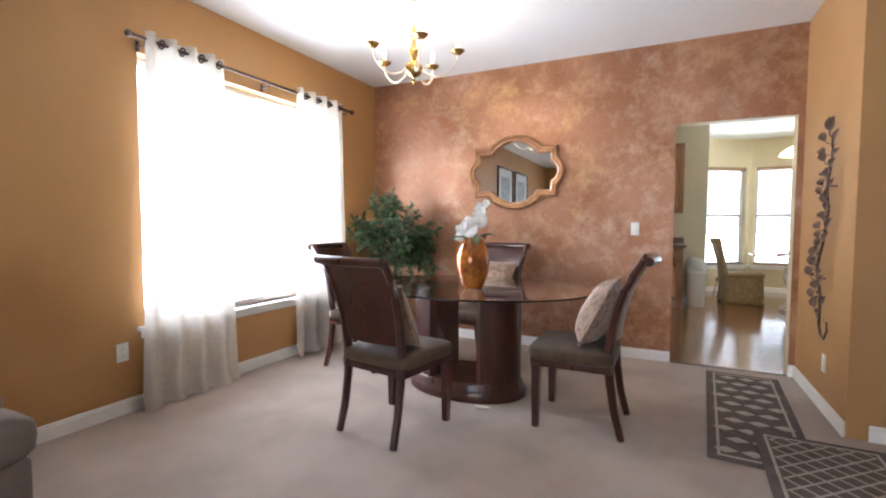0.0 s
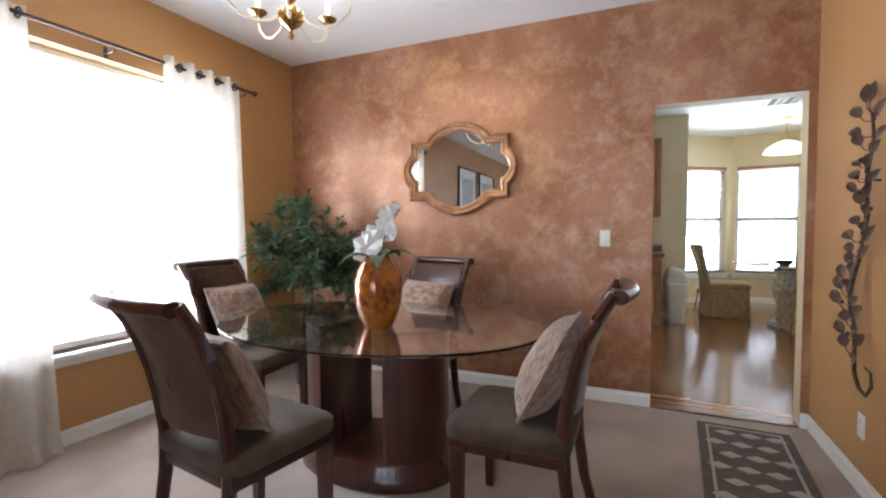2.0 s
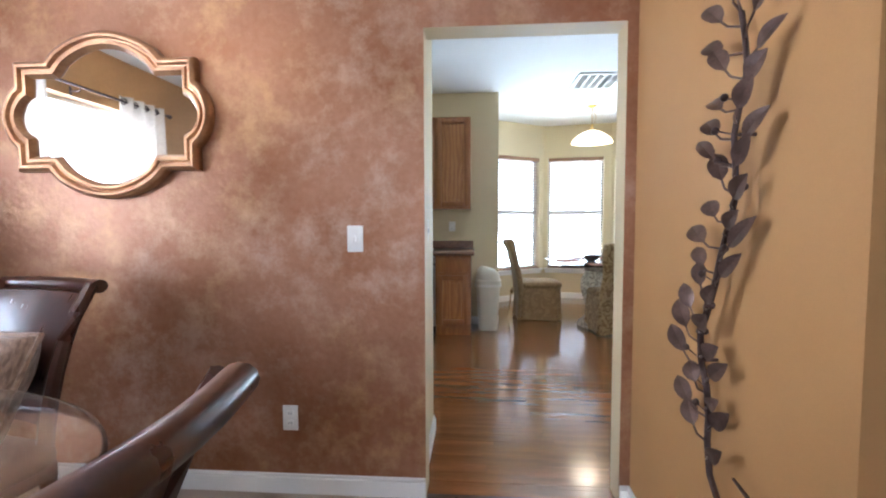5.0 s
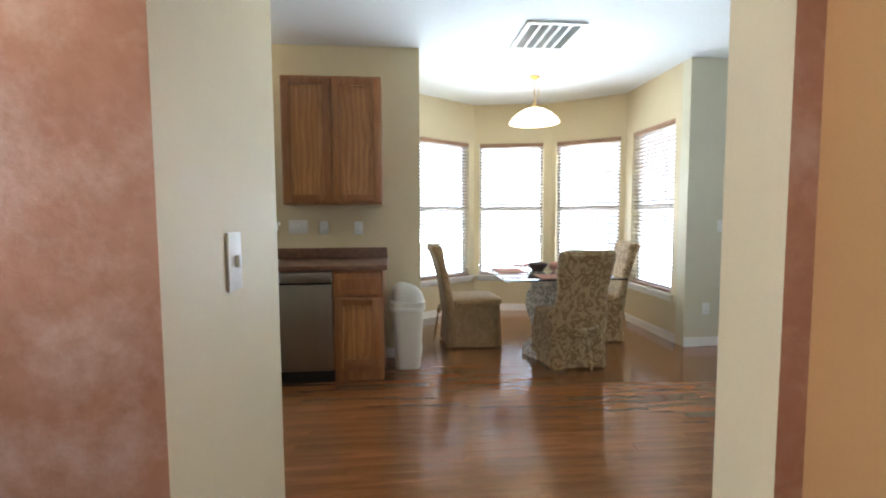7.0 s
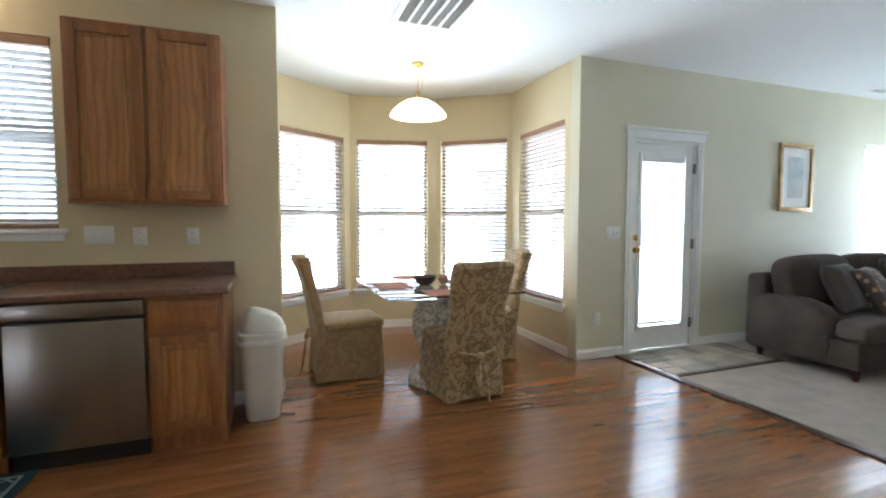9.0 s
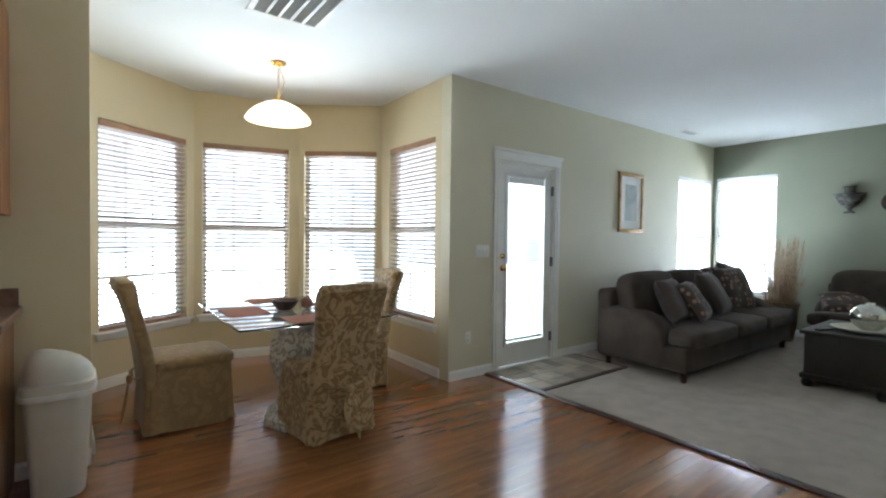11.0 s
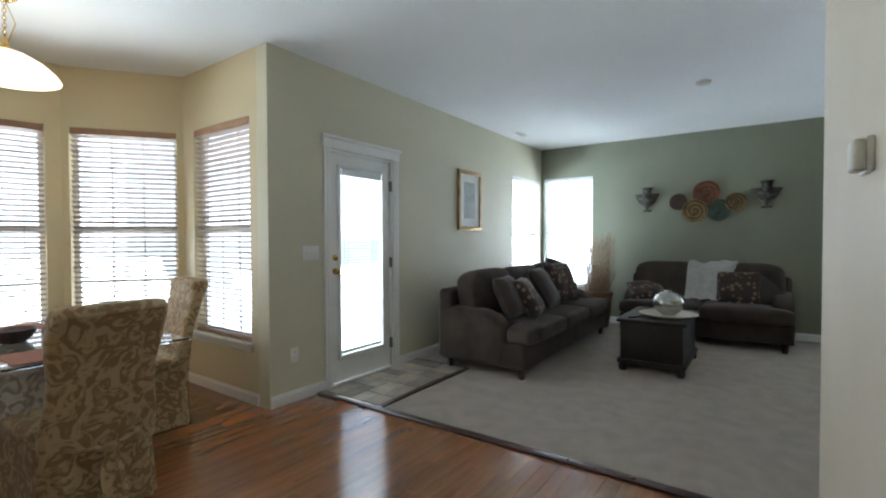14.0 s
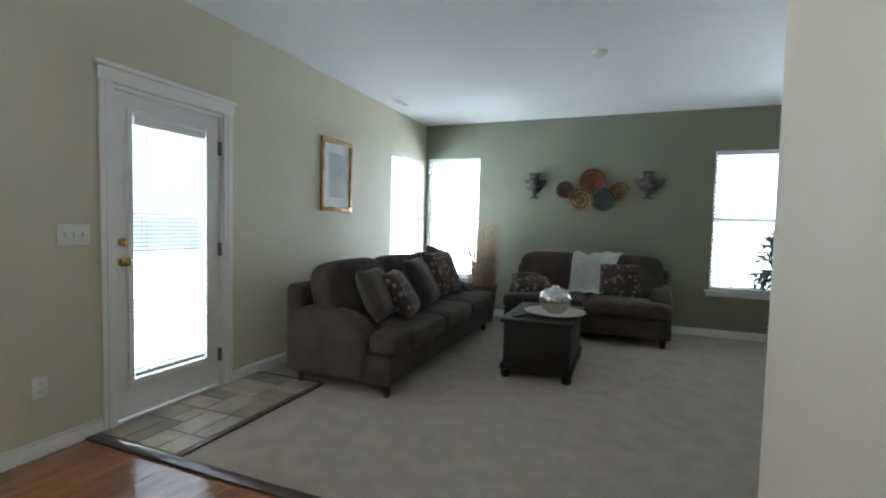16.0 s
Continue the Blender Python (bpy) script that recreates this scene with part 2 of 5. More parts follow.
STEEL = mat("brushed_steel", (0.36, 0.345, 0.33), (0.27, 0.26, 0.25), 0.3, 1.0, 2, 400, 0.1, 0.0005, (1, 1, 0.02))
DARKSTEEL = mat("dark_steel", (0.22, 0.22, 0.22), None, 0.35, 0.9)
CHROME = mat("chrome", (0.75, 0.75, 0.76), None, 0.08, 1.0, bump=0)
BRASS = mat("polished_brass", (0.72, 0.47, 0.16), (0.6, 0.38, 0.12), 0.18, 1.0, bump=0)
BRONZE = mat("dark_bronze", (0.06, 0.038, 0.035), (0.11, 0.075, 0.07), 0.38, 0.6, 20, 200, 0.2, 0.001)
LEAFMETAL = mat("pewter_bronze_leaf", (0.17, 0.11, 0.09), (0.095, 0.058, 0.046), 0.36, 0.55, 14, 160, 0.2, 0.001)
PLASTIC = mat("white_plastic", (0.78, 0.77, 0.73), None, 0.35, bump=0)
GREYPL = mat("grey_slot", (0.25, 0.25, 0.24), None, 0.5, bump=0)
BINPL = mat("ivory_plastic", (0.62, 0.60, 0.52), (0.58, 0.56, 0.48), 0.38, bump=0.05)
LAMINATE = mat("brown_laminate", (0.20, 0.10, 0.06), (0.125, 0.06, 0.037), 0.3, scale=30, fine=260, bump=0.05)
SUEDE = mat("olive_brown_seat_cloth", (0.082, 0.05, 0.026), (0.055, 0.034, 0.018), 0.85, scale=12, fine=400, bump=0.3, sheen=0.08)
CHENILLE = mat("mushroom_chenille", (0.40, 0.265, 0.185), (0.17, 0.105, 0.07), 0.8, scale=26, fine=300, bump=0.6, dist=0.004, sheen=0.4, stretch=(1, 1, 4))
SOFA = mat("taupe_microfibre", (0.072, 0.054, 0.042), (0.045, 0.034, 0.027), 0.9, scale=5, fine=240, bump=0.35, sheen=0.08, spec=0.2)
GREYCLOTH = mat("grey_upholstery", (0.19, 0.155, 0.13), (0.14, 0.115, 0.098), 0.9, scale=6, fine=240, bump=0.35)
SOFADARK = mat("brown_pillow_cloth", (0.05, 0.036, 0.028), None, 0.85, scale=8, fine=240, bump=0.3, sheen=0.2)
PILLOWPAT = pattern("brown_tan_pattern_cloth", (0.24, 0.145, 0.09), (0.035, 0.02, 0.014), 16, "spots")
SLIP = pattern("gold_damask_slipcover", (0.23, 0.14, 0.056), (0.42, 0.30, 0.155), 12.5)
SLIPPLAIN = pattern("pale_gold_damask_slipcover", (0.26, 0.165, 0.075), (0.32, 0.21, 0.10), 8.5)
THROW = mat("pale_grey_throw", (0.5, 0.5, 0.48), (0.42, 0.42, 0.41), 0.9, scale=20, fine=200, bump=0.5)
GOLDFRAME = mat("gold_leaf_frame", (0.55, 0.37, 0.15), (0.36, 0.2, 0.09), 0.35, 0.6, 9, 120, 0.3, 0.001)
GOLDFRAME2 = mat("copper_gold_leaf_frame", (0.52, 0.30, 0.15), (0.33, 0.16, 0.08), 0.33, 0.6, 9, 90, 0.3, 0.001)
MATBOARD = mat("white_mat_board", (0.78, 0.78, 0.75), None, 0.8, bump=0.05)
PRINT = mat("grey_blue_print", (0.30, 0.35, 0.35), (0.46, 0.49, 0.46), 0.6, scale=7, fine=40, bump=0)
MIRROR = mat("mirror_silver", (0.88, 0.88, 0.87), None, 0.015, 1.0, bump=0, rough_var=0.0)
GLASS, TABLEGLASS = glass("window_glass"), glass("table_glass", 0.0, (0.90, 0.96, 0.94))
BLIND = mat("wood_blind_slat", (0.43, 0.34, 0.28), (0.37, 0.29, 0.235), 0.45, scale=20, bump=0.05)
BLINDDARK = mat("wood_blind_rail", (0.36, 0.20, 0.11), (0.3, 0.16, 0.09), 0.45, scale=20, bump=0.05)
BLINDWHITE = mat("white_blind_slat", (0.78, 0.78, 0.77), None, 0.45, bump=0.03)
BLINDGREY = mat("pale_aluminium_slat", (0.5, 0.5, 0.5), None, 0.5, bump=0)
LEAF = mat("ficus_leaf", (0.024, 0.062, 0.024), (0.10, 0.175, 0.085), 0.42, scale=9, fine=60, bump=0.1)
TWIG = mat("twig_bark", (0.12, 0.075, 0.045), None, 0.85)
PETAL = mat("white_petal", (0.8, 0.78, 0.74), None, 0.6, scale=20, bump=0.1)
AMBER = mat("amber_glazed_vase", (0.2, 0.042, 0.006), (0.52, 0.165, 0.018), 0.14, 0.4, 9, 34, 0.15, 0.001, coat=0.8, spread=(0.36, 0.6))
SHADE = glow("alabaster_glass_shade", (1.0, 0.86, 0.66), 1.6)
FLAME = glow("lit_candle_bulb", (1.0, 0.85, 0.6), 12.0)
IVORY = mat("ivory_candle_sleeve", (0.75, 0.7, 0.58), None, 0.5, bump=0)
WICKER = mat("brown_wicker", (0.24, 0.14, 0.075), (0.13, 0.07, 0.035), 0.7, scale=30, fine=150, bump=0.8, dist=0.006)
REED = mat("dried_reed", (0.24, 0.15, 0.085), (0.38, 0.26, 0.15), 0.8, scale=20, bump=0.2)
POT = mat("dark_pot", (0.08, 0.05, 0.035), None, 0.5)
RUGDARK = mat("charcoal_rug", (0.13, 0.108, 0.098), (0.095, 0.078, 0.07), 0.95, scale=10, fine=400, bump=0.8, dist=0.004)
RUGLIGHT = mat("stone_rug_motif", (0.48, 0.42, 0.37), (0.40, 0.35, 0.30), 0.95, scale=10, fine=400, bump=0.8, dist=0.004)
TEAL = mat("dark_teal_rug", (0.012, 0.05, 0.06), (0.008, 0.035, 0.045), 0.95, scale=10, fine=400, bump=0.8, dist=0.004)
TEALPALE = mat("pale_teal_rug_motif", (0.28, 0.33, 0.3), None, 0.95, scale=10, fine=400, bump=0.8, dist=0.004)
SLATE = mat("slate_tile", (0.44, 0.36, 0.27), (0.27, 0.24, 0.2), 0.5, scale=5, fine=60, bump=0.4, dist=0.003, rnd=0.38)
GROUT = mat("tile_grout", (0.13, 0.11, 0.09), None, 0.9)
URN = mat("verdigris_stone", (0.17, 0.165, 0.14), (0.05, 0.045, 0.04), 0.6, 0.1, 14, 70, 0.4, 0.003, spread=(0.35, 0.55))
SILVERVASE = mat("mercury_glass_vase", (0.62, 0.62, 0.58), (0.35, 0.36, 0.33), 0.12, 0.85, 6, 40, 0.1, 0.001, coat=0.5)
PEDESTAL = pattern("antiqued_white_stone", (0.34, 0.31, 0.27), (0.66, 0.63, 0.57), 13, "damask", 0.6)
PLACEMAT = mat("terracotta_placemat", (0.36, 0.16, 0.12), None, 0.85, scale=40, fine=300, bump=0.4)
TRAY = mat("cream_ceramic", (0.66, 0.6, 0.5), None, 0.4, bump=0.05)
BLACKPL = mat("black_plastic", (0.012, 0.012, 0.012), None, 0.4, bump=0)
PLATERIB = mat("dark_bronze_rib", (0.10, 0.07, 0.045), (0.06, 0.04, 0.03), 0.45, 0.4, 20, 120, 0.2)
PLATECOL = [mat(n, a, b, 0.35, 0.2, 12, 60, 0.3, 0.002) for n, a, b in (
    ("dark_brown_plate", (0.05, 0.03, 0.025), (0.10, 0.06, 0.05)), ("rust_plate", (0.26, 0.09, 0.045), (0.15, 0.05, 0.03)),
    ("gold_plate", (0.36, 0.24, 0.09), (0.2, 0.13, 0.05)), ("teal_plate", (0.06, 0.12, 0.095), (0.03, 0.07, 0.06)),
    ("olive_gold_plate", (0.30, 0.21, 0.09), (0.17, 0.11, 0.05)))]


def sheer_cloth():
    m = mat("ivory_sheer_linen", (0.75, 0.69, 0.6), (0.68, 0.62, 0.53), 0.9, scale=30, fine=500, bump=0.2, dist=0.001)
    N, K = m.node_tree.nodes, m.node_tree.links
    b, tr, tp, m1, m2 = N["Principled BSDF"], N.new("ShaderNodeBsdfTranslucent"), N.new("ShaderNodeBsdfTransparent"), N.new("ShaderNodeMixShader"), N.new("ShaderNodeMixShader")
    tr.inputs["Color"].default_value = (0.32, 0.30, 0.265, 1)
    m1.inputs[0].default_value, m2.inputs[0].default_value = 0.3, 0.012
    K.new(b.outputs[0], m1.inputs[1]), K.new(tr.outputs[0], m1.inputs[2])
    K.new(m1.outputs[0], m2.inputs[1]), K.new(tp.outputs[0], m2.inputs[2])
    K.new(m2.outputs[0], N["Material Output"].inputs["Surface"])
    return m


SHEER = sheer_cloth()


# ---- builders ----
def box(bm, x0, y0, z0, x1, y1, z1, bevel=0.0, seg=1, m=None):
    r = bmesh.ops.create_cube(bm, size=1.0)
    vs = r["verts"]
    for v in vs:
        v.co = Vector(((x0 + x1) / 2 + v.co.x * (x1 - x0), (y0 + y1) / 2 + v.co.y * (y1 - y0), (z0 + z1) / 2 + v.co.z * (z1 - z0)))
    if bevel:
        es = list({e for v in vs for e in v.link_edges})
        out = bmesh.ops.bevel(bm, geom=es, offset=bevel, segments=seg, affect="EDGES", profile=0.5)
        vs = list({v for f in out["faces"] for v in f.verts} | {v for v in vs if v.is_valid})
    if m is not None:
        bmesh.ops.transform(bm, matrix=m, verts=vs)
    return vs


def boxed(*a, bevel=0.0, seg=1):
    bm = bmesh.new()
    box(bm, *a, bevel=bevel, seg=seg)
    return bm


def tube(bm, pts, radii, n=8, cap=True, flat=1.0):
    """A round bar along points, with a radius at each."""
    pts = [Vector(p) for p in pts]
    if not isinstance(radii, (list, tuple)):
        radii = [radii] * len(pts)
    rings = []
    for i, p in enumerate(pts):
        d = (pts[min(i + 1, len(pts) - 1)] - pts[max(i - 1, 0)]).normalized()
        ref = Vector((0, 0, 1)) if abs(d.z) < 0.9 else Vector((1, 0, 0))
        a = d.cross(ref).normalized()
        b = d.cross(a)
        rings.append([bm.verts.new(p + (a * math.cos(k * 2 * math.pi / n) + b * flat * math.sin(k * 2 * math.pi / n)) * radii[i]) for k in range(n)])
    for r, s in zip(rings, rings[1:]):
        for k in range(n):
            bm.faces.new((r[k], r[(k + 1) % n], s[(k + 1) % n], s[k]))
    if cap:
        bm.faces.new(rings[0][::-1]), bm.faces.new(rings[-1])
    return bm


def lathe(bm, prof, at=(0, 0, 0), n=24, sx=1.0, sy=1.0):
    """A turned body: (radius, height) pairs."""
    at = Vector(at)
    rings = []
    for r, z in prof:
        rings.append([bm.verts.new(at + Vector((sx * r * math.cos(k * 2 * math.pi / n), sy * r * math.sin(k * 2 * math.pi / n), z))) for k in range(n)])
    for r, s in zip(rings, rings[1:]):
        for k in range(n):
            bm.faces.new((r[k], r[(k + 1) % n], s[(k + 1) % n], s[k]))
    bm.faces.new(rings[0][::-1]), bm.faces.new(rings[-1])
    return bm


def spow(v, p):
    return math.copysign(abs(v) ** p, v)


def puff(bm, cx, cy, cz, sx, sy, sz, p=0.35, q=0.5, n=28, k=14, m=None):
    """A stuffed cushion: a rounded block with full sides."""
    rows = []
    for i in range(k + 1):
        b = -math.pi / 2 + math.pi * i / k
        row = []
        for j in range(n):
            a = 2 * math.pi * j / n
            co = Vector((cx + sx * spow(math.cos(b), q) * spow(math.cos(a), p), cy + sy * spow(math.cos(b), q) * spow(math.sin(a), p), cz + sz * spow(math.sin(b), q)))
            row.append(bm.verts.new(m @ co if m is not None else co))
        rows.append(row)
    for r, s in zip(rows, rows[1:]):
        for j in range(n):
            bm.faces.new((r[j], r[(j + 1) % n], s[(j + 1) % n], s[j]))
    bm.faces.new(rows[0][::-1]), bm.faces.new(rows[-1])
    return bm


def part(name, bm, material, parent=None, label="", smooth=True, kind=""):
    """Links a bmesh as one mesh object under a thing or part."""
    bmesh.ops.recalc_face_normals(bm, faces=bm.faces)
    me = bpy.data.meshes.new(name)
    bm.to_mesh(me)
    bm.free()
    for mm in (material if isinstance(material, (list, tuple)) else [material]):
        me.materials.append(mm)
    if smooth:
        me.shade_smooth()
        me.set_sharp_from_angle(angle=radians(38))
    ob = new(name, me)
    if parent is not None:
        ob.parent = parent
    return tagged(ob, label, kind=kind)


def thing(name, label, category, at=(0, 0, 0), rz=0.0, group="", kind=""):
    e = new(name)
    e.empty_display_size = 0.1
    e.matrix_basis = pose(*at, 0, 0, rz)
    return tagged(e, label, category, group, kind)


# ---- structure ----
def frame_of(p0, p1):
    p0, p1 = Vector((*p0, 0)), Vector((*p1, 0))
    u = (p1 - p0).normalized()
    n = Vector((u.y, -u.x, 0))
    return Matrix(((u.x, n.x, 0, p0.x), (u.y, n.y, 0, p0.y), (0, 0, 1, 0), (0, 0, 0, 1))), (p1 - p0).length


def wall(name, p0, p1, inner, outer, label, th=0.13, holes=(), base=True):
    """A wall with real openings; its inner face lies on the line p0 to p1."""
    m, length = frame_of(p0, p1)
    bm = bmesh.new()
    u = 0.0
    for h in sorted(holes):
        if h[0] > u:
            box(bm, u, 0, 0, h[0], th, CEIL)
        if h[2] > 0:
            box(bm, h[0], 0, 0, h[1], th, h[2])
        box(bm, h[0], 0, h[3], h[1], th, CEIL)
        u = h[1]
    if u < length:
        box(bm, u, 0, 0, length, th, CEIL)
    bmesh.ops.remove_doubles(bm, verts=bm.verts, dist=1e-5)
    for f in bm.faces:
        f.normal_update()
        f.material_index = 0 if abs(f.normal.y) > 0.9 and f.calc_center_median().y < 0.002 else 1 if (abs(f.normal.y) > 0.9 or inner is COPPER) else 0
    bmesh.ops.transform(bm, matrix=m, verts=bm.verts)
    ob = tagged(part(name, bm, [inner, outer], smooth=False), label, "wall", kind="structure")
    if base:
        bm = bmesh.new()
        doors = [h for h in sorted(holes) if h[2] <= 0]
        u = 0.0
        for h in doors + [(length, length, 0, 0)]:
            if h[0] - u > 0.02:
                box(bm, u, -0.015, 0, h[0], 0, 0.075, 0.003)
                box(bm, u, -0.010, 0.075, h[0], 0, 0.092, 0.004)
            u = h[1]
        bmesh.ops.transform(bm, matrix=m, verts=bm.verts)
        tagged(part("baseboard", bm, TRIM, smooth=False), "white painted wooden baseboard along the wall", "baseboard", kind="structure")
    return ob


wall("wall_dining_east", *D_EAST, OCHRE, OCHRE, "smooth ochre painted dining room wall", 0.1)
wall("wall_dining_north", *D_NORTH, COPPER, BEIGE, "ragged copper and gold faux-finish dining wall", 0.13, [(0.045, 0.885, 0, 2.05)])
wall("wall_dining_west", *D_WEST, OCHRE, TRIM, "ochre painted dining room wall with a wide window", 0.16, [W_DINING])
wall("wall_front_south", (-2.98, -3.5), (3.55, -3.5), OCHRE, OCHRE, "plain ochre painted front room wall", 0.13, [W_FRONT_UNSEEN])
wall("wall_front_east", (3.55, -3.5), (3.55, 3.52), OCHRE, OCHRE, "plain ochre painted front hall wall", 0.06)
wall("wall_closet", (3.55, 3.52), (1.08, 3.52), OCHRE, OCHRE, "ochre painted wall turning into the front hall", 0.1)
wall("wall_kitchen_south", (0.98, 4.81), (1.75, 4.81), BEIGE, BEIGE, "beige painted kitchen wall", 0.1)
wall("wall_hall", (1.75, 5.01), (3.55, 5.01), PINKBEIGE, PINKBEIGE, "cream painted wall ending beside the family room", 0.2)
wall("wall_kitchen_west", *K_WEST, BEIGE, BEIGE, "beige painted kitchen end wall")
wall("wall_kitchen_north", *K_NORTH, BEIGE, TRIM, "beige painted kitchen wall behind the counter", 0.13, [W_KITCHEN])
wall("wall_stub", (0.065, 5.35), (0.065, 4.812), BEIGE, BEIGE, "beige painted short wall beside the kitchen passage", 0.125)
for i in range(5):
    wall(f"wall_bay_{i + 1}", BAY[i], BAY[i + 1], BEIGE, TRIM, "beige painted wall of the breakfast bay", 0.13, [W_BAY[i]] if i < 4 else ())
wall("wall_family_west", (3.55, 4.81), (3.55, 2.4), CREAM, CREAM, "cream painted family room wall", 0.04)
wall("wall_family_south", (3.55, 2.4), (8.26, 2.4), CREAM, CREAM, "plain cream painted family room wall")
wall("wall_family_east", *L_EAST, SAGE, TRIM, "sage green accent wall with two windows", 0.13, [W_L3, W_L1])
wall("wall_family_north", *L_NORTH, CREAM, TRIM, "cream painted wall with patio door and window", 0.13, [W_L2, PATIO])
tagged(part("ceiling", boxed(-3.5, -3.8, CEIL, 8.6, 10.7, CEIL + 0.15), CEILING, smooth=False), "white painted flat ceiling", "ceiling", kind="structure")
tagged(part("floor_dining", boxed(-3.0, -3.6, -0.06, 3.6, 4.69, 0.0), CARPET, smooth=False), "beige cut-pile carpet of the dining room", "carpet", kind="structure")
tagged(part("floor_family", boxed(3.56, 2.3, -0.06, 8.3, 8.3, 0.0), CARPET2, smooth=False), "pale grey-beige carpet of the family room", "carpet", kind="structure")
tagged(part("ground", boxed(-900, -900, -0.5, 900, 900, -0.25), GRASS, smooth=False), "green lawn round the house", "lawn", kind="structure")
KFLOOR = tagged(part("floor_kitchen", boxed(-3.3, 4.69, -0.06, 3.56, 10.45, -0.008), JOINT, smooth=False), "glossy reddish oak strip floor", "wooden floor", kind="structure")
bm = bmesh.new()
box(bm, 3.535, 5.01, 0, 3.605, 8.25, 0.014, 0.005, 2)
tagged(part("threshold", bm, CHERRY), "dark wooden threshold strip between floor and carpet", "threshold", kind="structure")
bm = bmesh.new()
box(bm, 0.1, 4.665, 0, 0.93, 4.7, 0.008, 0.003)
tagged(part("threshold", bm, CHERRY), "dark wooden strip in the kitchen passage", "threshold", kind="structure")


# ---- windows, blinds, door ----
def window(n, line, w, depth=0.13, sill=True, rail=True, bars=False):
    parts_wide = 1
    m, _ = frame_of(*line)
    u0, u1, z0, z1 = w
    t = thing(f"window_{n}", "white vinyl sash window", "window", kind="structure")

    def add(name, bm, material, parent=t, label=""):
        bmesh.ops.transform(bm, matrix=m, verts=bm.verts)
        return part(name, bm, material, parent, label)
    bm = bmesh.new()
    y0, y1 = depth - 0.05, depth - 0.01
    f = 0.04
    for k in range(parts_wide):
        a, b = u0 + (u1 - u0) * k / parts_wide, u0 + (u1 - u0) * (k + 1) / parts_wide
        box(bm, a, y0, z0, a + f, y1, z1, 0.004), box(bm, b - f, y0, z0, b, y1, z1, 0.004)
        box(bm, a + f, y0, z0, b - f, y1, z0 + f, 0.004), box(bm, a + f, y0, z1 - f, b - f, y1, z1, 0.004)
        if rail:
            box(bm, a + f, y0 - 0.012, (z0 + z1) / 2 - 0.025, b - f, y1, (z0 + z1) / 2 + 0.025, 0.004)
    add("window_frame", bm, TRIM)
    if bars:
        zm = (z0 + z1) / 2
        for za, zb in ((z0 + f, zm - 0.025), (zm + 0.025, z1 - f)):
            bm = bmesh.new()
            for q in (1, 2):
                c = u0 + f + (u1 - u0 - 2 * f) * q / 3
                box(bm, c - 0.006, depth - 0.042, za, c + 0.006, depth - 0.035, zb)
            box(bm, u0 + f, depth - 0.043, (za + zb) / 2 - 0.006, u1 - f, depth - 0.0341, (za + zb) / 2 + 0.006)
            add("glazing_bar", bm, TRIM)
    for k in range(parts_wide):
        a, b = u0 + (u1 - u0) * k / parts_wide, u0 + (u1 - u0) * (k + 1) / parts_wide
        for za, zb in ((z0 + f, (z0 + z1) / 2 - 0.025), ((z0 + z1) / 2 + 0.025, z1 - f)) if rail else ((z0 + f, z1 - f),):
            g = add("pane", boxed(a + f, depth - 0.033, za, b - f, depth - 0.029, zb), GLASS)
            g.visible_shadow = False
    if sill:
        bm = bmesh.new()
        box(bm, u0 - 0.05, -0.045, z0 - 0.028, u1 + 0.05, depth - 0.05, z0, 0.005, 2)
        box(bm, u0 - 0.03, -0.016, z0 - 0.075, u1 + 0.03, -0.001, z0 - 0.028, 0.004)
        add("window_sill", bm, TRIM)
    return t


def blind(line, w, slat, rail, label, y=0.03, pitch=0.043, width=0.047, tilt=-7, drop=1.0, head=True):
    m, _ = frame_of(*line)
    u0, u1, z0, z1 = w
    t = thing("window_blind", label, "blind", group="window blinds")
    t.matrix_basis = m @ Matrix.Translation(((u0 + u1) / 2, y, z0))
    half, h = (u1 - u0) / 2 - 0.008, z1 - z0
    bot = h * (1 - drop)
    if head:
        part("headrail", boxed(-half, -0.03, h - 0.055, half, 0.03, h - 0.002, bevel=0.004), rail, t)
    part("bottom_rail", boxed(-half, -0.025, bot + 0.004, half, 0.025, bot + 0.028, bevel=0.006), rail, t)
    first = None
    z = bot + 0.05
    while z < h - 0.065:
        if first is None:
            bm = boxed(-half, -width / 2, -0.04 * width, half, width / 2, 0.04 * width)
            first = part("slat", bm, slat, t, smooth=False)
            s = first
        else:
            s = new("slat", first.data)
            s.parent = t
        s.matrix_basis = pose(0, 0, z, tilt, 0, 0)
        z += pitch
    cord = None
    for u in (-half * 0.7, half * 0.7):
        for v in (-0.027, 0.027):
            if cord is None:
                cord = o = part("ladder_cord", tube(bmesh.new(), [(0, 0, bot + 0.02), (0, 0, h - 0.02)], 0.0016, 5), slat, t)
            else:
                o = new("ladder_cord", cord.data)
                o.parent = t
            o.location = (u, v, 0)
    return t


window(1, D_WEST, W_DINING, 0.16, True, False)
# The south one is out of view, added as an opening for the fill lamp.
window(10, ((-2.98, -3.5), (3.55, -3.5)), W_FRONT_UNSEEN)
window(2, K_NORTH, W_KITCHEN, bars=True)
for i in range(4):
    window(3 + i, (BAY[i], BAY[i + 1]), W_BAY[i], bars=True)
    blind((BAY[i], BAY[i + 1]), W_BAY[i], BLIND, BLINDDARK, "wooden slat blind lowered in a bay window", tilt=-24)
window(7, L_EAST, W_L1)
window(8, L_NORTH, W_L2)
window(9, L_EAST, W_L3)
blind(K_NORTH, W_KITCHEN, BLINDWHITE, BLINDDARK, "white slat blind with brown rails over the sink", tilt=-24)
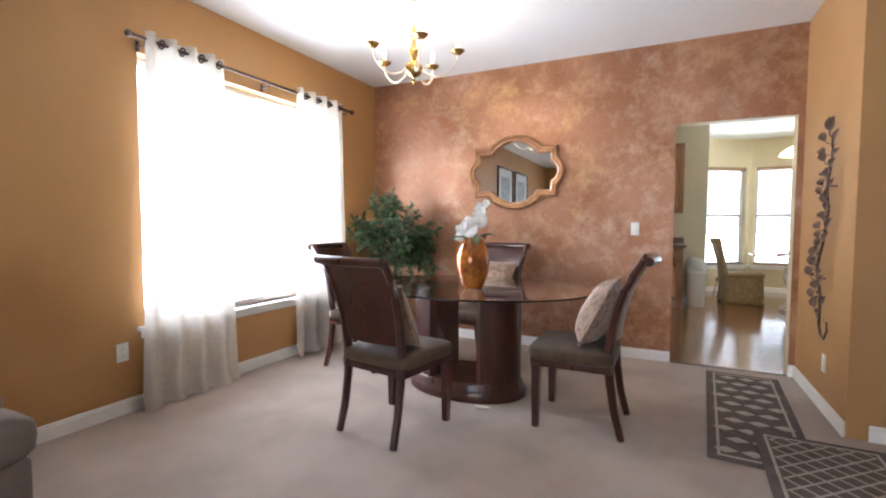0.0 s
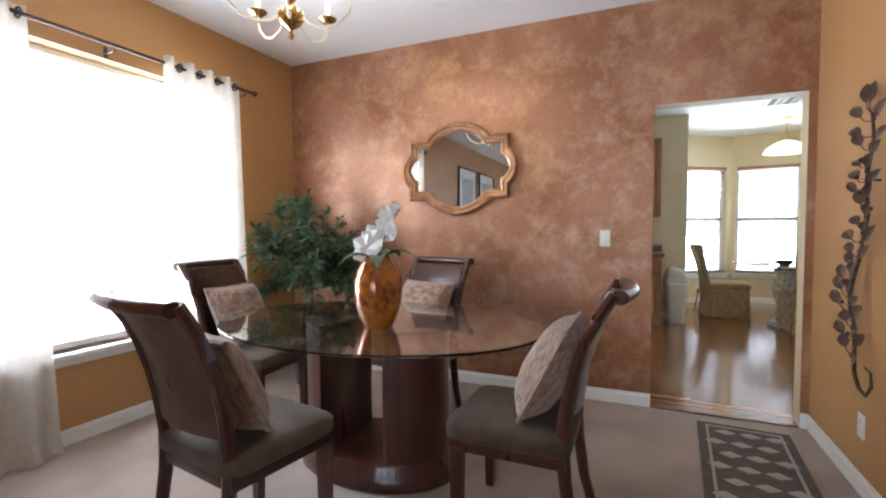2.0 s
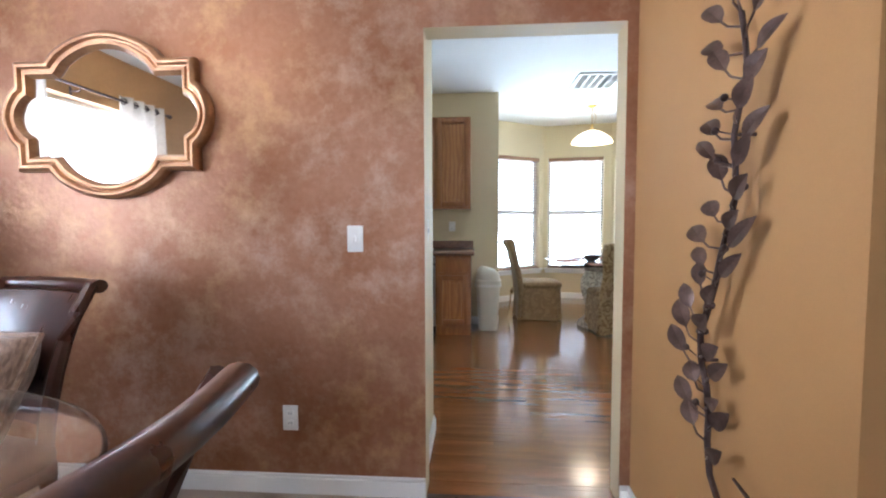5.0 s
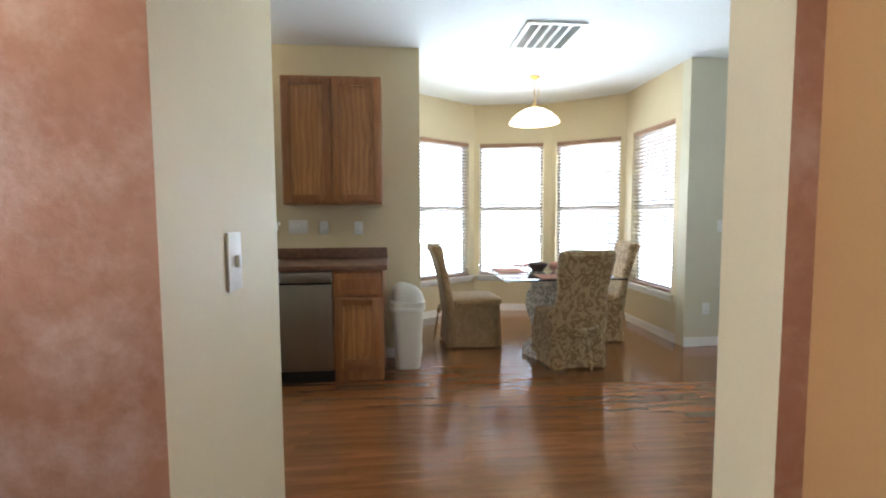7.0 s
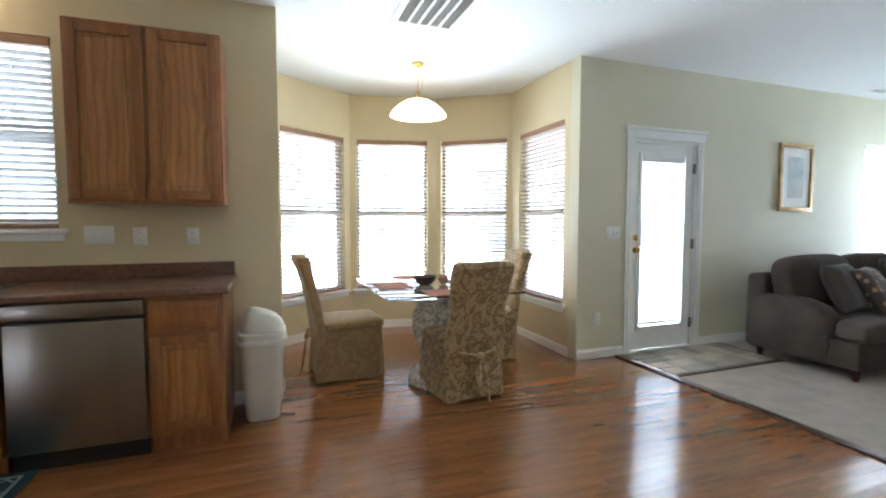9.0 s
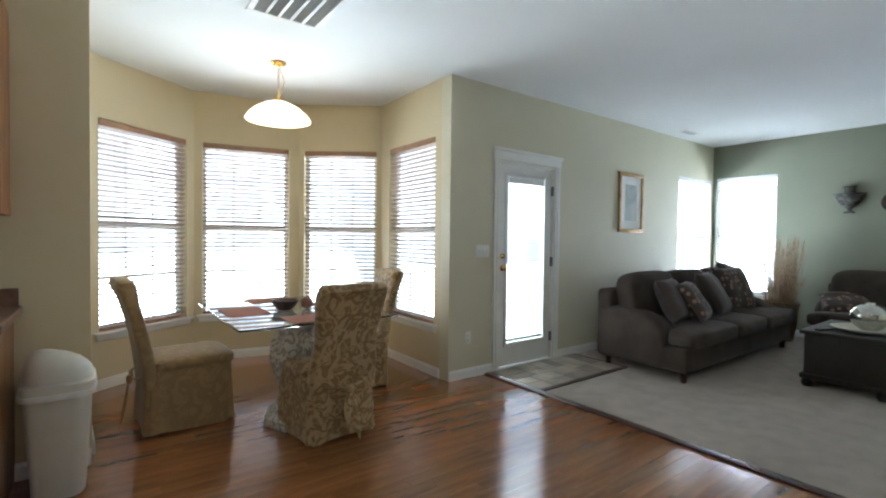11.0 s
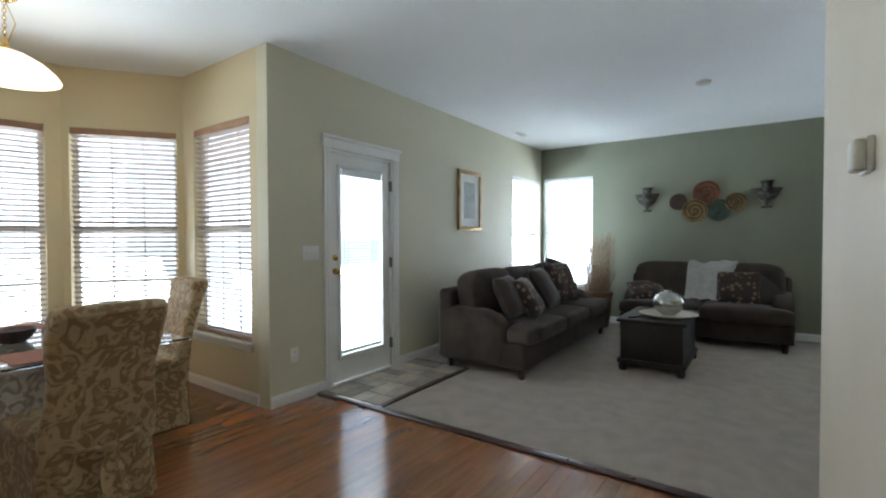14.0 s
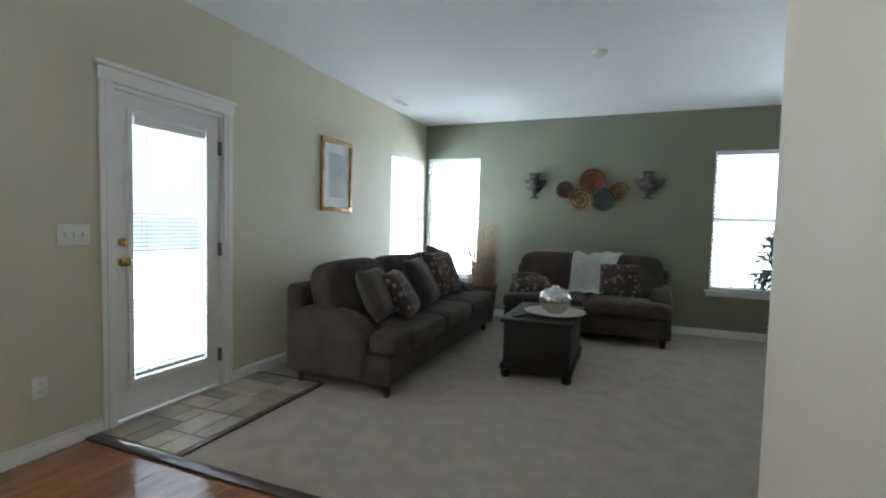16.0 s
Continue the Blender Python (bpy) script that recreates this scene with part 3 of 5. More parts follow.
for ln, w in ((L_EAST, W_L1), (L_NORTH, W_L2), (L_EAST, W_L3)):
    blind(ln, w, BLINDWHITE, BLINDWHITE, "white slat blind lowered in a family room window", tilt=-20)

# Patio door
t = thing("door_1", "closed white glazed patio door with an inset blind", "door", kind="structure")
m, _ = frame_of(*L_NORTH)


def dpart(name, bm, material, parent=t, label=""):
    bmesh.ops.transform(bm, matrix=m, verts=bm.verts)
    return part(name, bm, material, parent, label)


u0, u1 = PATIO[0], PATIO[1]
bm = bmesh.new()
for a, b in ((u0 - 0.075, u0 + 0.006), (u1 - 0.006, u1 + 0.075)):
    box(bm, a, -0.018, 0, b, -0.001, 2.056, 0.004)
    box(bm, a + 0.012, -0.024, 0, b - 0.03, -0.016, 2.056, 0.003)
box(bm, u0 - 0.085, -0.022, 2.056, u1 + 0.085, -0.001, 2.135, 0.004)
box(bm, u0 - 0.10, -0.04, 2.135, u1 + 0.10, -0.001, 2.165, 0.008, 2)
dpart("door_casing", bm, TRIM)
bm = bmesh.new()
for a, b in ((u0, u0 + 0.02), (u1 - 0.02, u1)):
    box(bm, a, 0, 0, b, 0.12, 2.05)
box(bm, u0 + 0.02, 0, 2.03, u1 - 0.02, 0.12, 2.05), box(bm, u0, 0.0, 0, u1, 0.125, 0.02)
dpart("door_jamb", bm, TRIM)
a, b = u0 + 0.024, u1 - 0.024
g0, g1 = a + 0.10, b - 0.10
bm = bmesh.new()
box(bm, a, 0.03, 0.025, g0, 0.07, 2.026), box(bm, g1, 0.03, 0.025, b, 0.07, 2.026)
box(bm, g0, 0.03, 0.025, g1, 0.07, 0.24), box(bm, g0, 0.03, 1.91, g1, 0.07, 2.026)
slab = dpart("leaf", bm, TRIM)
bm = bmesh.new()
for q in ((g0 - 0.025, 0.012, 0.215, g0 + 0.012, 0.029, 1.935), (g1 - 0.012, 0.012, 0.215, g1 + 0.025, 0.029, 1.935)):
    box(bm, *q, bevel=0.005)
box(bm, g0 + 0.012, 0.012, 0.215, g1 - 0.012, 0.029, 0.252, 0.005), box(bm, g0 + 0.012, 0.012, 1.9, g1 - 0.012, 0.029, 1.935, 0.005)
dpart("glazing_bead", bm, TRIM)
g = dpart("pane", boxed(g0, 0.058, 0.24, g1, 0.062, 1.91), GLASS)
g.visible_shadow = False
for z in (1.0, 1.12):
    bm = bmesh.new()
    lathe(bm, [(0.001, 0), (0.028, 0.0), (0.028, 0.006), (0.011, 0.01), (0.011, 0.03), (0.024, 0.038), (0.026, 0.05), (0.015, 0.06), (0.001, 0.061)] if z < 1.1 else
          [(0.001, 0), (0.027, 0), (0.026, 0.012), (0.012, 0.016), (0.01, 0.03), (0.001, 0.031)], n=18)
    bmesh.ops.transform(bm, matrix=Matrix.Translation((b - 0.05, 0.03, z)) @ Matrix.Rotation(radians(90), 4, "X"), verts=bm.verts)
    dpart("door_handle" if z < 1.1 else "deadbolt", bm, BRASS, slab, "polished brass")
for z in (0.25, 1.05, 1.8):
    dpart("hinge", boxed(u0 + 0.012, -0.002, z - 0.05, u0 + 0.03, 0.03, z + 0.05, bevel=0.003), DARKSTEEL, slab, "small grey steel hinge")
blind(L_NORTH, (g0 + 0.015, g1 - 0.015, 0.26, 1.9), BLINDGREY, BLINDWHITE, "white mini blind behind the glass of the patio door", y=0.043, pitch=0.026, width=0.024, tilt=14)


# ---- dining room ----
def dining_chair():
    t = thing("dining_chair", "cherry wood dining chair with a scrolled back and brown cloth seat", "chair", group="chairs round the dining table")
    # seat faces +y, back at -y
    def back_y(z):
        s = (z - 0.45) / 0.57
        return -0.20 - 0.06 * s - 0.12 * s ** 3
    for x in (-0.2, 0.2):
        bm = bmesh.new()
        pts = [(x * 1.02, -0.275, 0.0), (x, -0.235, 0.15), (x, -0.21, 0.32), (x, -0.2, 0.45)] + [(x * (1 + 0.12 * k / 6), back_y(0.45 + 0.56 * k / 6), 0.45 + 0.56 * k / 6) for k in range(1, 7)]
        tube(bm, pts, [0.021, 0.023, 0.025, 0.027, 0.026, 0.025, 0.025, 0.024, 0.023, 0.022], 8)
        part("back_leg", bm, CHERRY, t)
        bm = bmesh.new()
        r = bmesh.ops.create_cone(bm, cap_ends=True, segments=4, radius1=0.026, radius2=0.036, depth=0.38)
        bmesh.ops.transform(bm, matrix=Matrix.Translation((x * 1.08, 0.2, 0.19)) @ Matrix.Rotation(radians(45), 4, "Z"), verts=r["verts"])
        part("front_leg", bm, CHERRY, t)
    bm = bmesh.new()
    box(bm, -0.235, -0.22, 0.365, 0.235, 0.235, 0.425, 0.008, 2)
    part("seat_frame", bm, CHERRY, t)
    bm = bmesh.new()
    puff(bm, 0, 0.01, 0.445, 0.25, 0.245, 0.05, 0.22, 0.45)
    part("seat", bm, SUEDE, t, "olive brown cloth seat pad")
    bm = bmesh.new()
    n, k = 8, 12
    front, rear = [], []
    for i in range(k + 1):
        z = 0.54 + 0.44 * i / k
        front.append([bm.verts.new((-0.2 + 0.4 * j / n, back_y(z) + 0.012 - 0.03 * math.sin(math.pi * j / n), z)) for j in range(n + 1)])
        rear.append([bm.verts.new((-0.2 + 0.4 * j / n, back_y(z) - 0.012 - 0.03 * math.sin(math.pi * j / n), z)) for j in range(n + 1)])
    for i in range(k):
        for j in range(n):
            bm.faces.new((front[i][j], front[i][j + 1], front[i + 1][j + 1], front[i + 1][j]))
            bm.faces.new((rear[i][j + 1], rear[i][j], rear[i + 1][j], rear[i + 1][j + 1]))
    for j in range(n):
        bm.faces.new((front[0][j + 1], front[0][j], rear[0][j], rear[0][j + 1]))
        bm.faces.new((front[k][j], front[k][j + 1], rear[k][j + 1], rear[k][j]))
    part("backrest", bm, CHERRY, t)
    bm = bmesh.new()
    tube(bm, [(-0.235 + 0.47 * j / 10, back_y(1.005) - 0.022 - 0.03 * math.sin(math.pi * j / 10), 1.0) for j in range(11)], 0.03, 12, flat=0.85)
    part("top_rail", bm, CHERRY, t)
    return t


def throw_pillow(name, label, material, at, turn, w=0.2, h=0.2, d=0.075, fringe=None):
    """A square cushion with pinched corners; local z is its thin way."""
    t = thing(name, label, "pillow")
    t.matrix_basis = Matrix.Translation(at) @ Euler([radians(a) for a in turn]).to_matrix().to_4x4()
    bm = bmesh.new()
    n = 16
    for s in (1, -1):
        grid = [[None] * (n + 1) for _ in range(n + 1)]
        for i in range(n + 1):
            for j in range(n + 1):
                x, y = -1 + 2 * i / n, -1 + 2 * j / n
                pin = 1 - 0.05 * (1 - x * x) * (y * y) * 1.0
                pin2 = 1 - 0.05 * (1 - y * y) * (x * x) * 1.0
                z = ((1 - x ** 4) * (1 - y ** 4)) ** 0.55
                wob = 0.012 * noise.noise(Vector((x * 2.1 + at[0], y * 2.1 + at[1], at[2])))
                grid[i][j] = bm.verts.new((x * w * pin2, y * h * pin, s * (d * z + wob * z)))
        for i in range(n):
            for j in range(n):
                bm.faces.new((grid[i][j], grid[i + 1][j], grid[i + 1][j + 1], grid[i][j + 1]))
    bmesh.ops.remove_doubles(bm, verts=bm.verts, dist=0.0005)
    part("cover", bm, material, t)
    if fringe:
        bm = bmesh.new()
        pts = []
        for k in range(41):
            a = 4 * k / 40
            s, f = int(a) % 4, a - int(a)
            q = -1 + 2 * f
            x, y = ((q, -1), (1, q), (-q, 1), (-1, -q))[s]
            pts.append((x * w * (1.0 - 0.05 * (1 - y * y)), y * h * (1.0 - 0.05 * (1 - x * x)), 0))
        tube(bm, pts, 0.011, 6)
        part("piping", bm, fringe, t)
    return t


chair = dining_chair()
CH = [(-1.38, 2.57, -9), (-0.425, 3.115, 90), (-1.365, 3.94, 170), (-2.25, 3.48, -86)]
chair.matrix_basis = pose(CH[0][0], CH[0][1], 0, 0, 0, CH[0][2])
for x, y, r in CH[1:]:
    copy_thing(chair, pose(x, y, 0, 0, 0, r))
for x, y, r in CH:
    a = radians(r)
    at = (x - math.sin(a) * -0.125, y + math.cos(a) * -0.125, 0.685)
    m = Matrix.Rotation(a, 4, "Z") @ Matrix.Rotation(radians(116), 4, "X")
    throw_pillow("throw_pillow", "mushroom chenille pillow with ruffled edge on a dining chair", CHENILLE, at, [math.degrees(v) for v in m.to_euler()], 0.2, 0.195, 0.088, CHENILLE)

t = thing("dining_table", "oval glass dining table on two cherry wood columns", "table", (-1.24, 3.3, 0))
bm = bmesh.new()
lathe(bm, [(0.985, 0.742), (0.997, 0.7445), (1.0, 0.748), (0.997, 0.7515), (0.985, 0.754)], n=96, sx=0.88, sy=0.63)
part("tabletop", bm, TABLEGLASS, t, "clear bevelled oval glass top", False).visible_shadow = False
bm = bmesh.new()
lathe(bm, [(0.97, 0.0), (1.0, 0.012), (1.0, 0.05), (0.97, 0.07), (0.94, 0.085), (0.93, 0.11), (0.9, 0.125)], n=64, sx=0.44, sy=0.28)
part("plinth", bm, CHERRY, t)
for s in (-1, 1):
    bm = bmesh.new()
    out = [(0.40 * math.cos(a), 0.25 * math.sin(a)) for a in [radians(-62 + 124 * k / 14) for k in range(15)]]
    ring = [(s * x, y) for x, y in out] + [(s * 0.15, y) for y in (0.19, -0.19)]
    lo, hi = [bm.verts.new((x, y, 0.124)) for x, y in ring], [bm.verts.new((x, y, 0.7415)) for x, y in ring]
    for k in range(len(ring)):
        j = (k + 1) % len(ring)
        bm.faces.new((lo[k], lo[j], hi[j], hi[k]))
    bm.faces.new(lo[::-1]), bm.faces.new(hi)
    part("column", bm, CHERRY, t)
part("shim", boxed(0.19, -0.315, 0.0, 0.29, -0.285, 0.014, bevel=0.003), TRAY, t, "small pale wooden shim")

t = thing("vase", "amber glazed ovoid vase with white orchids on the table", "vase", (-1.15, 3.18, 0.755))
bm = bmesh.new()
lathe(bm, [(0.001, 0.0), (0.066, 0.0), (0.073, 0.008), (0.092, 0.05), (0.110, 0.11), (0.118, 0.17), (0.115, 0.23), (0.098, 0.285), (0.070, 0.33), (0.054, 0.348), (0.048, 0.35), (0.044, 0.345), (0.05, 0.31)], n=40)
part("body", bm, AMBER, t)
random.seed(4)


def blade(bm, base, tip, width, curl=0.03, up=Vector((0, 0, 1)), n=5):
    """A leaf or petal: a folded, tapered blade."""
    base, tip = Vector(base), Vector(tip)
    d = tip - base
    side = d.cross(up)
    side = side.normalized() if side.length > 1e-6 else Vector((1, 0, 0))
    lift = side.cross(d).normalized()
    rows = []
    for i in range(n + 1):
        f = i / n
        w = width * math.sin(math.pi * min(1, 0.06 + 0.94 * f)) ** 0.75 if 0 < i < n else width * 0.06
        c = base + d * f + lift * curl * math.sin(math.pi * f)
        rows.append([bm.verts.new(c - side * w), bm.verts.new(c - lift * w * 0.35), bm.verts.new(c + side * w)])
    for r, s in zip(rows, rows[1:]):
        for k in range(2):
            bm.faces.new((r[k], r[k + 1], s[k + 1], s[k]))


for k in range(5):
    a = k * 1.26 + 0.2
    bm = bmesh.new()
    blade(bm, (0.02 * math.cos(a), 0.02 * math.sin(a), 0.33), (0.19 * math.cos(a), 0.19 * math.sin(a), 0.34 - 0.01 * k), 0.035, 0.045)
    part("leaf", bm, LEAF, t, "broad grey-green leaf")
bm = bmesh.new()
tube(bm, [(0, 0, 0.32), (0.03, 0.0, 0.42), (0.07, 0.0, 0.50), (0.12, 0.0, 0.57)], 0.004, 6)
part("stem", bm, TWIG, t)
for k in range(8):
    f = k / 7
    c = Vector((-0.03 + 0.13 * f + random.uniform(-0.025, 0.025), random.uniform(-0.04, 0.04), 0.38 + 0.2 * f))
    bm = bmesh.new()
    r = 0.078 * (1 - 0.6 * f)
    for j in range(5):
        a = j * 1.257 + k
        blade(bm, c, c + Vector((r * math.cos(a), -0.02, r * math.sin(a))), r * 0.55, 0.012, Vector((0, 1, 0)), 4)
    part("blossom", bm, PETAL, t, "white orchid blossom")


def bush(name, label, at, height, radius, z0, count, pot_r, seed, leaf=0.055, wide=0.011):
    t = thing(name, label, "plant", at)
    random.seed(seed)
    bm = bmesh.new()
    lathe(bm, [(0.001, 0), (pot_r * 0.75, 0.0), (pot_r, 0.24), (pot_r * 1.06, 0.25), (pot_r * 1.06, 0.28), (pot_r * 0.94, 0.28), (pot_r * 0.9, 0.24), (0.001, 0.24)], n=24)
    part("pot", bm, POT, t)
    bt, bl = bmesh.new(), bmesh.new()
    tips = []
    for k in range(3):
        a = k * 2.1
        tube(bt, [(0.03 * math.cos(a), 0.03 * math.sin(a), 0.24), (0.05 * math.cos(a), 0.05 * math.sin(a), 0.5), (0.02, 0.0, z0 + 0.2)], [0.014, 0.012, 0.008], 6)
    for k in range(46):
        a, e = random.uniform(0, 6.28), random.uniform(-0.35, 1.35)
        q = random.uniform(0.75, 1.05)
        c = Vector((0, 0, z0 + 0.28))
        tip = c + Vector((math.cos(a) * math.cos(e) * radius * q, math.sin(a) * math.cos(e) * radius * q, math.sin(e) * (height - z0 - 0.28) * q))
        mid = (c + tip) / 2 + Vector((0, 0, 0.06))
        tube(bt, [c, mid, tip], [0.006, 0.004, 0.002], 5)
        tips.append((c, mid, tip))
    for c, mid, tip in tips:
        for j in range(count // 46):
            f = random.uniform(0.35, 1.05)
            p = c * (1 - f) ** 2 + mid * 2 * f * (1 - f) + tip * f * f
            d = Vector((random.gauss(0, 1), random.gauss(0, 1), random.gauss(-0.35, 0.6))).normalized() + (tip - c).normalized() * 0.6
            d.normalize()
            L = leaf * random.uniform(0.75, 1.35)
            p = p + d * 0.02
            blade(bl, p, p + d * L, wide * random.uniform(0.8, 1.3), 0.006, Vector((random.gauss(0, 0.4), random.gauss(0, 0.4), 1)), 3)
    part("twig_frame", bt, TWIG, t)
    part("foliage", bl, LEAF, t, "many small pointed dark green leaves", kind="stuff")
    return t


bush("potted_ficus", "leafy dark green artificial ficus in a corner", (-2.42, 4.2, 0), 1.5, 0.44, 0.62, 2300, 0.14, 7, 0.075, 0.016)

# Mirror
t = thing("wall_mirror", "quatrefoil mirror in a carved copper-gold frame", "mirror", (-1.315, 4.68, 1.705))


def quatrefoil(s, inset=0.0, n=12):
    pts = []
    W, H, nx, ny, cx, cy = 0.485 - inset, 0.365 - inset, 0.275 - inset * 0.75, 0.14 - inset * 0.75, 0.42 - inset, 0.242 - inset

    def arc(p, q, bulge, horizontal):
        for k in range(n + 1):
            f = k / n
            s0 = math.sin(math.pi * f) ** 0.68 if 0 < f < 1 else 0
            if horizontal:
                pts.append((p[0] + (q[0] - p[0]) * f, p[1] + bulge * s0))
            else:
                pts.append((p[0] + bulge * s0, p[1] + (q[1] - p[1]) * f))
    arc((cx, -ny), (cx, ny), W - cx, False)
    pts.append((cx, cy))
    arc((nx, cy), (-nx, cy), H - cy, True)
    pts.append((-cx, cy))
    arc((-cx, ny), (-cx, -ny), -(W - cx), False)
    pts.append((-cx, -cy))
    arc((-nx, -cy), (nx, -cy), -(H - cy), True)
    pts.append((cx, -cy))
    return pts


bm = bmesh.new()
rings = []
for inset, y in ((0, -0.002), (0, -0.034), (0.004, -0.044), (0.016, -0.052), (0.026, -0.05), (0.032, -0.036), (0.038, -0.034), (0.044, -0.044), (0.056, -0.042), (0.064, -0.028), (0.072, -0.014)):
    rings.append([bm.verts.new((x, y, z)) for x, z in quatrefoil(1, inset)])
for r, s in zip(rings, rings[1:]):
    for k in range(len(r)):
        j = (k + 1) % len(r)
        bm.faces.new((r[k], r[j], s[j], s[k]))
part("frame", bm, GOLDFRAME2, t)
bm = bmesh.new()
c = bm.verts.new((0, -0.016, 0))
ring = [bm.verts.new((x, -0.016, z)) for x, z in quatrefoil(1, 0.07)]
for k in range(len(ring)):
    bm.faces.new((c, ring[k], ring[(k + 1) % len(ring)]))
part("glass", bm, MIRROR, t, "clear mirror glass", smooth=False)

# Chandelier
t = thing("chandelier", "five-arm chandelier with cream arms and brass cups", "chandelier", (-1.53, 3.03, CEIL))
bm = bmesh.new()
lathe(bm, [(0.001, -0.03), (0.03, -0.028), (0.06, -0.012), (0.065, 0.0), (0.001, 0.0)], n=24)
part("canopy", bm, BRASS, t)
bm = bmesh.new()
for k in range(7):
    z = -0.045 - 0.024 * k
    a = (k % 2) * math.pi / 2
    tube(bm, [(0.009 * math.cos(q) * math.cos(a), 0.009 * math.cos(q) * math.sin(a), z + 0.016 * math.sin(q)) for q in [j * math.pi / 5 for j in range(11)]], 0.0022, 5, False)
part("chain", bm, BRASS, t)
bm = bmesh.new()
lathe(bm, [(0.001, -0.6), (0.008, -0.595), (0.013, -0.575), (0.006, -0.56), (0.012, -0.55), (0.045, -0.53), (0.062, -0.50), (0.058, -0.47), (0.03, -0.445), (0.014, -0.43), (0.03, -0.40), (0.035, -0.37),
           (0.016, -0.34), (0.013, -0.3), (0.026, -0.27), (0.014, -0.24), (0.012, -0.21), (0.004, -0.2)], n=24)
part("column", bm, BRASS, t)
for k in range(5):
    a = k * 2 * math.pi / 5 + 0.35
    ca, sa = math.cos(a), math.sin(a)
    bm = bmesh.new()
    tube(bm, [(ca * r, sa * r, z) for r, z in ((0.04, -0.48), (0.09, -0.53), (0.16, -0.55), (0.23, -0.53), (0.285, -0.48), (0.30, -0.42), (0.30, -0.40))], 0.007, 8)
    arm = part("arm", bm, IVORY, t, "slender cream painted arm")
    bm = bmesh.new()
    lathe(bm, [(0.001, -0.408), (0.02, -0.405), (0.045, -0.385), (0.048, -0.38), (0.02, -0.392), (0.001, -0.395)], (ca * 0.3, sa * 0.3, 0), n=18)
    part("drip_cup", bm, BRASS, arm)
    bm = bmesh.new()
    lathe(bm, [(0.0115, -0.395), (0.0115, -0.335), (0.001, -0.335)], (ca * 0.3, sa * 0.3, 0), n=14)
    part("candle_sleeve", bm, IVORY, arm, "ivory candle sleeve")
    bm = bmesh.new()
    lathe(bm, [(0.006, -0.335), (0.0125, -0.315), (0.01, -0.295), (0.002, -0.27)], (ca * 0.3, sa * 0.3, 0), n=12)
    g = part("bulb", bm, FLAME, arm, "lit flame-shaped bulb")
    g.visible_shadow = False

# Curtains
t = thing("curtain_rod", "dark bronze curtain rod on brackets above the window", "curtain rod")
bm = bmesh.new()
tube(bm, [(-2.89, 2.0, 2.335), (-2.89, 4.1, 2.335)], 0.011, 10)
part("rod", bm, BRONZE, t)
for y, s in ((2.0, -1), (4.1, 1)):
    bm = bmesh.new()
    lathe(bm, [(0.001, 0), (0.012, 0.0), (0.016, 0.012), (0.011, 0.02), (0.022, 0.035), (0.022, 0.05), (0.001, 0.065)], n=14)
    bmesh.ops.transform(bm, matrix=Matrix.Translation((-2.89, y, 2.335)) @ Matrix.Rotation(radians(-90 * s), 4, "X"), verts=bm.verts)
    part("finial", bm, BRONZE, t)
for y in (2.06, 3.05, 4.05):
    bm = bmesh.new()
    tube(bm, [(-2.979, y, 2.30), (-2.9, y, 2.30), (-2.89, y, 2.32)], 0.006, 6)
    box(bm, -2.979, y - 0.012, 2.27, -2.972, y + 0.012, 2.34, 0.002)
    part("bracket", bm, BRONZE, t)


def curtain(y0, y1, folds, seed, flare=0.06):
    t = thing("curtain", "ivory sheer linen grommet curtain reaching the carpet", "curtain", group="dining room curtains")
    random.seed(seed)
    bm = bmesh.new()
    n, k = folds * 14, 26
    grid = []
    for i in range(k + 1):
        f = i / k
        z = 2.385 * (1 - f) + 0.008 * f
        row = []
        for j in range(n + 1):
            s = j / n
            ph = s * folds * 2 * math.pi
            w = noise.noise(Vector((s * 3.1, f * 1.2, seed)))
            amp = 0.038 * (1 - 0.25 * f) + 0.02 * f * abs(w)
            x = -2.89 + amp * math.sin(ph + 0.9 * w * f) + 0.02 * f * w
            spread = flare * f * (s - 0.5) * 2
            yy = y0 + (y1 - y0) * s + spread + 0.02 * f * w
            fl = 0.05 * max(0, f - 0.96) / 0.04
            row.append(bm.verts.new((max(x + fl * (0.5 + w), -2.965), yy, z)))
        grid.append(row)
    for r, q in zip(grid, grid[1:]):
        for j in range(n):
            bm.faces.new((r[j], r[j + 1], q[j + 1], q[j]))
    part("drape", bm, SHEER, t)
    for j in range(folds * 2):
        y = y0 + (y1 - y0) * (j + 0.5) / (folds * 2)
        bm = bmesh.new()
        tube(bm, [(-2.89 + 0.026 * math.cos(q), y, 2.335 + 0.026 * math.sin(q)) for q in [v * math.pi / 8 for v in range(17)]], 0.006, 6, False)
        part("grommet", bm, BRONZE, t, "dark metal ring")


curtain(2.06, 2.62, 4, 3, 0.08)
curtain(3.36, 3.98, 4, 9, 0.05)


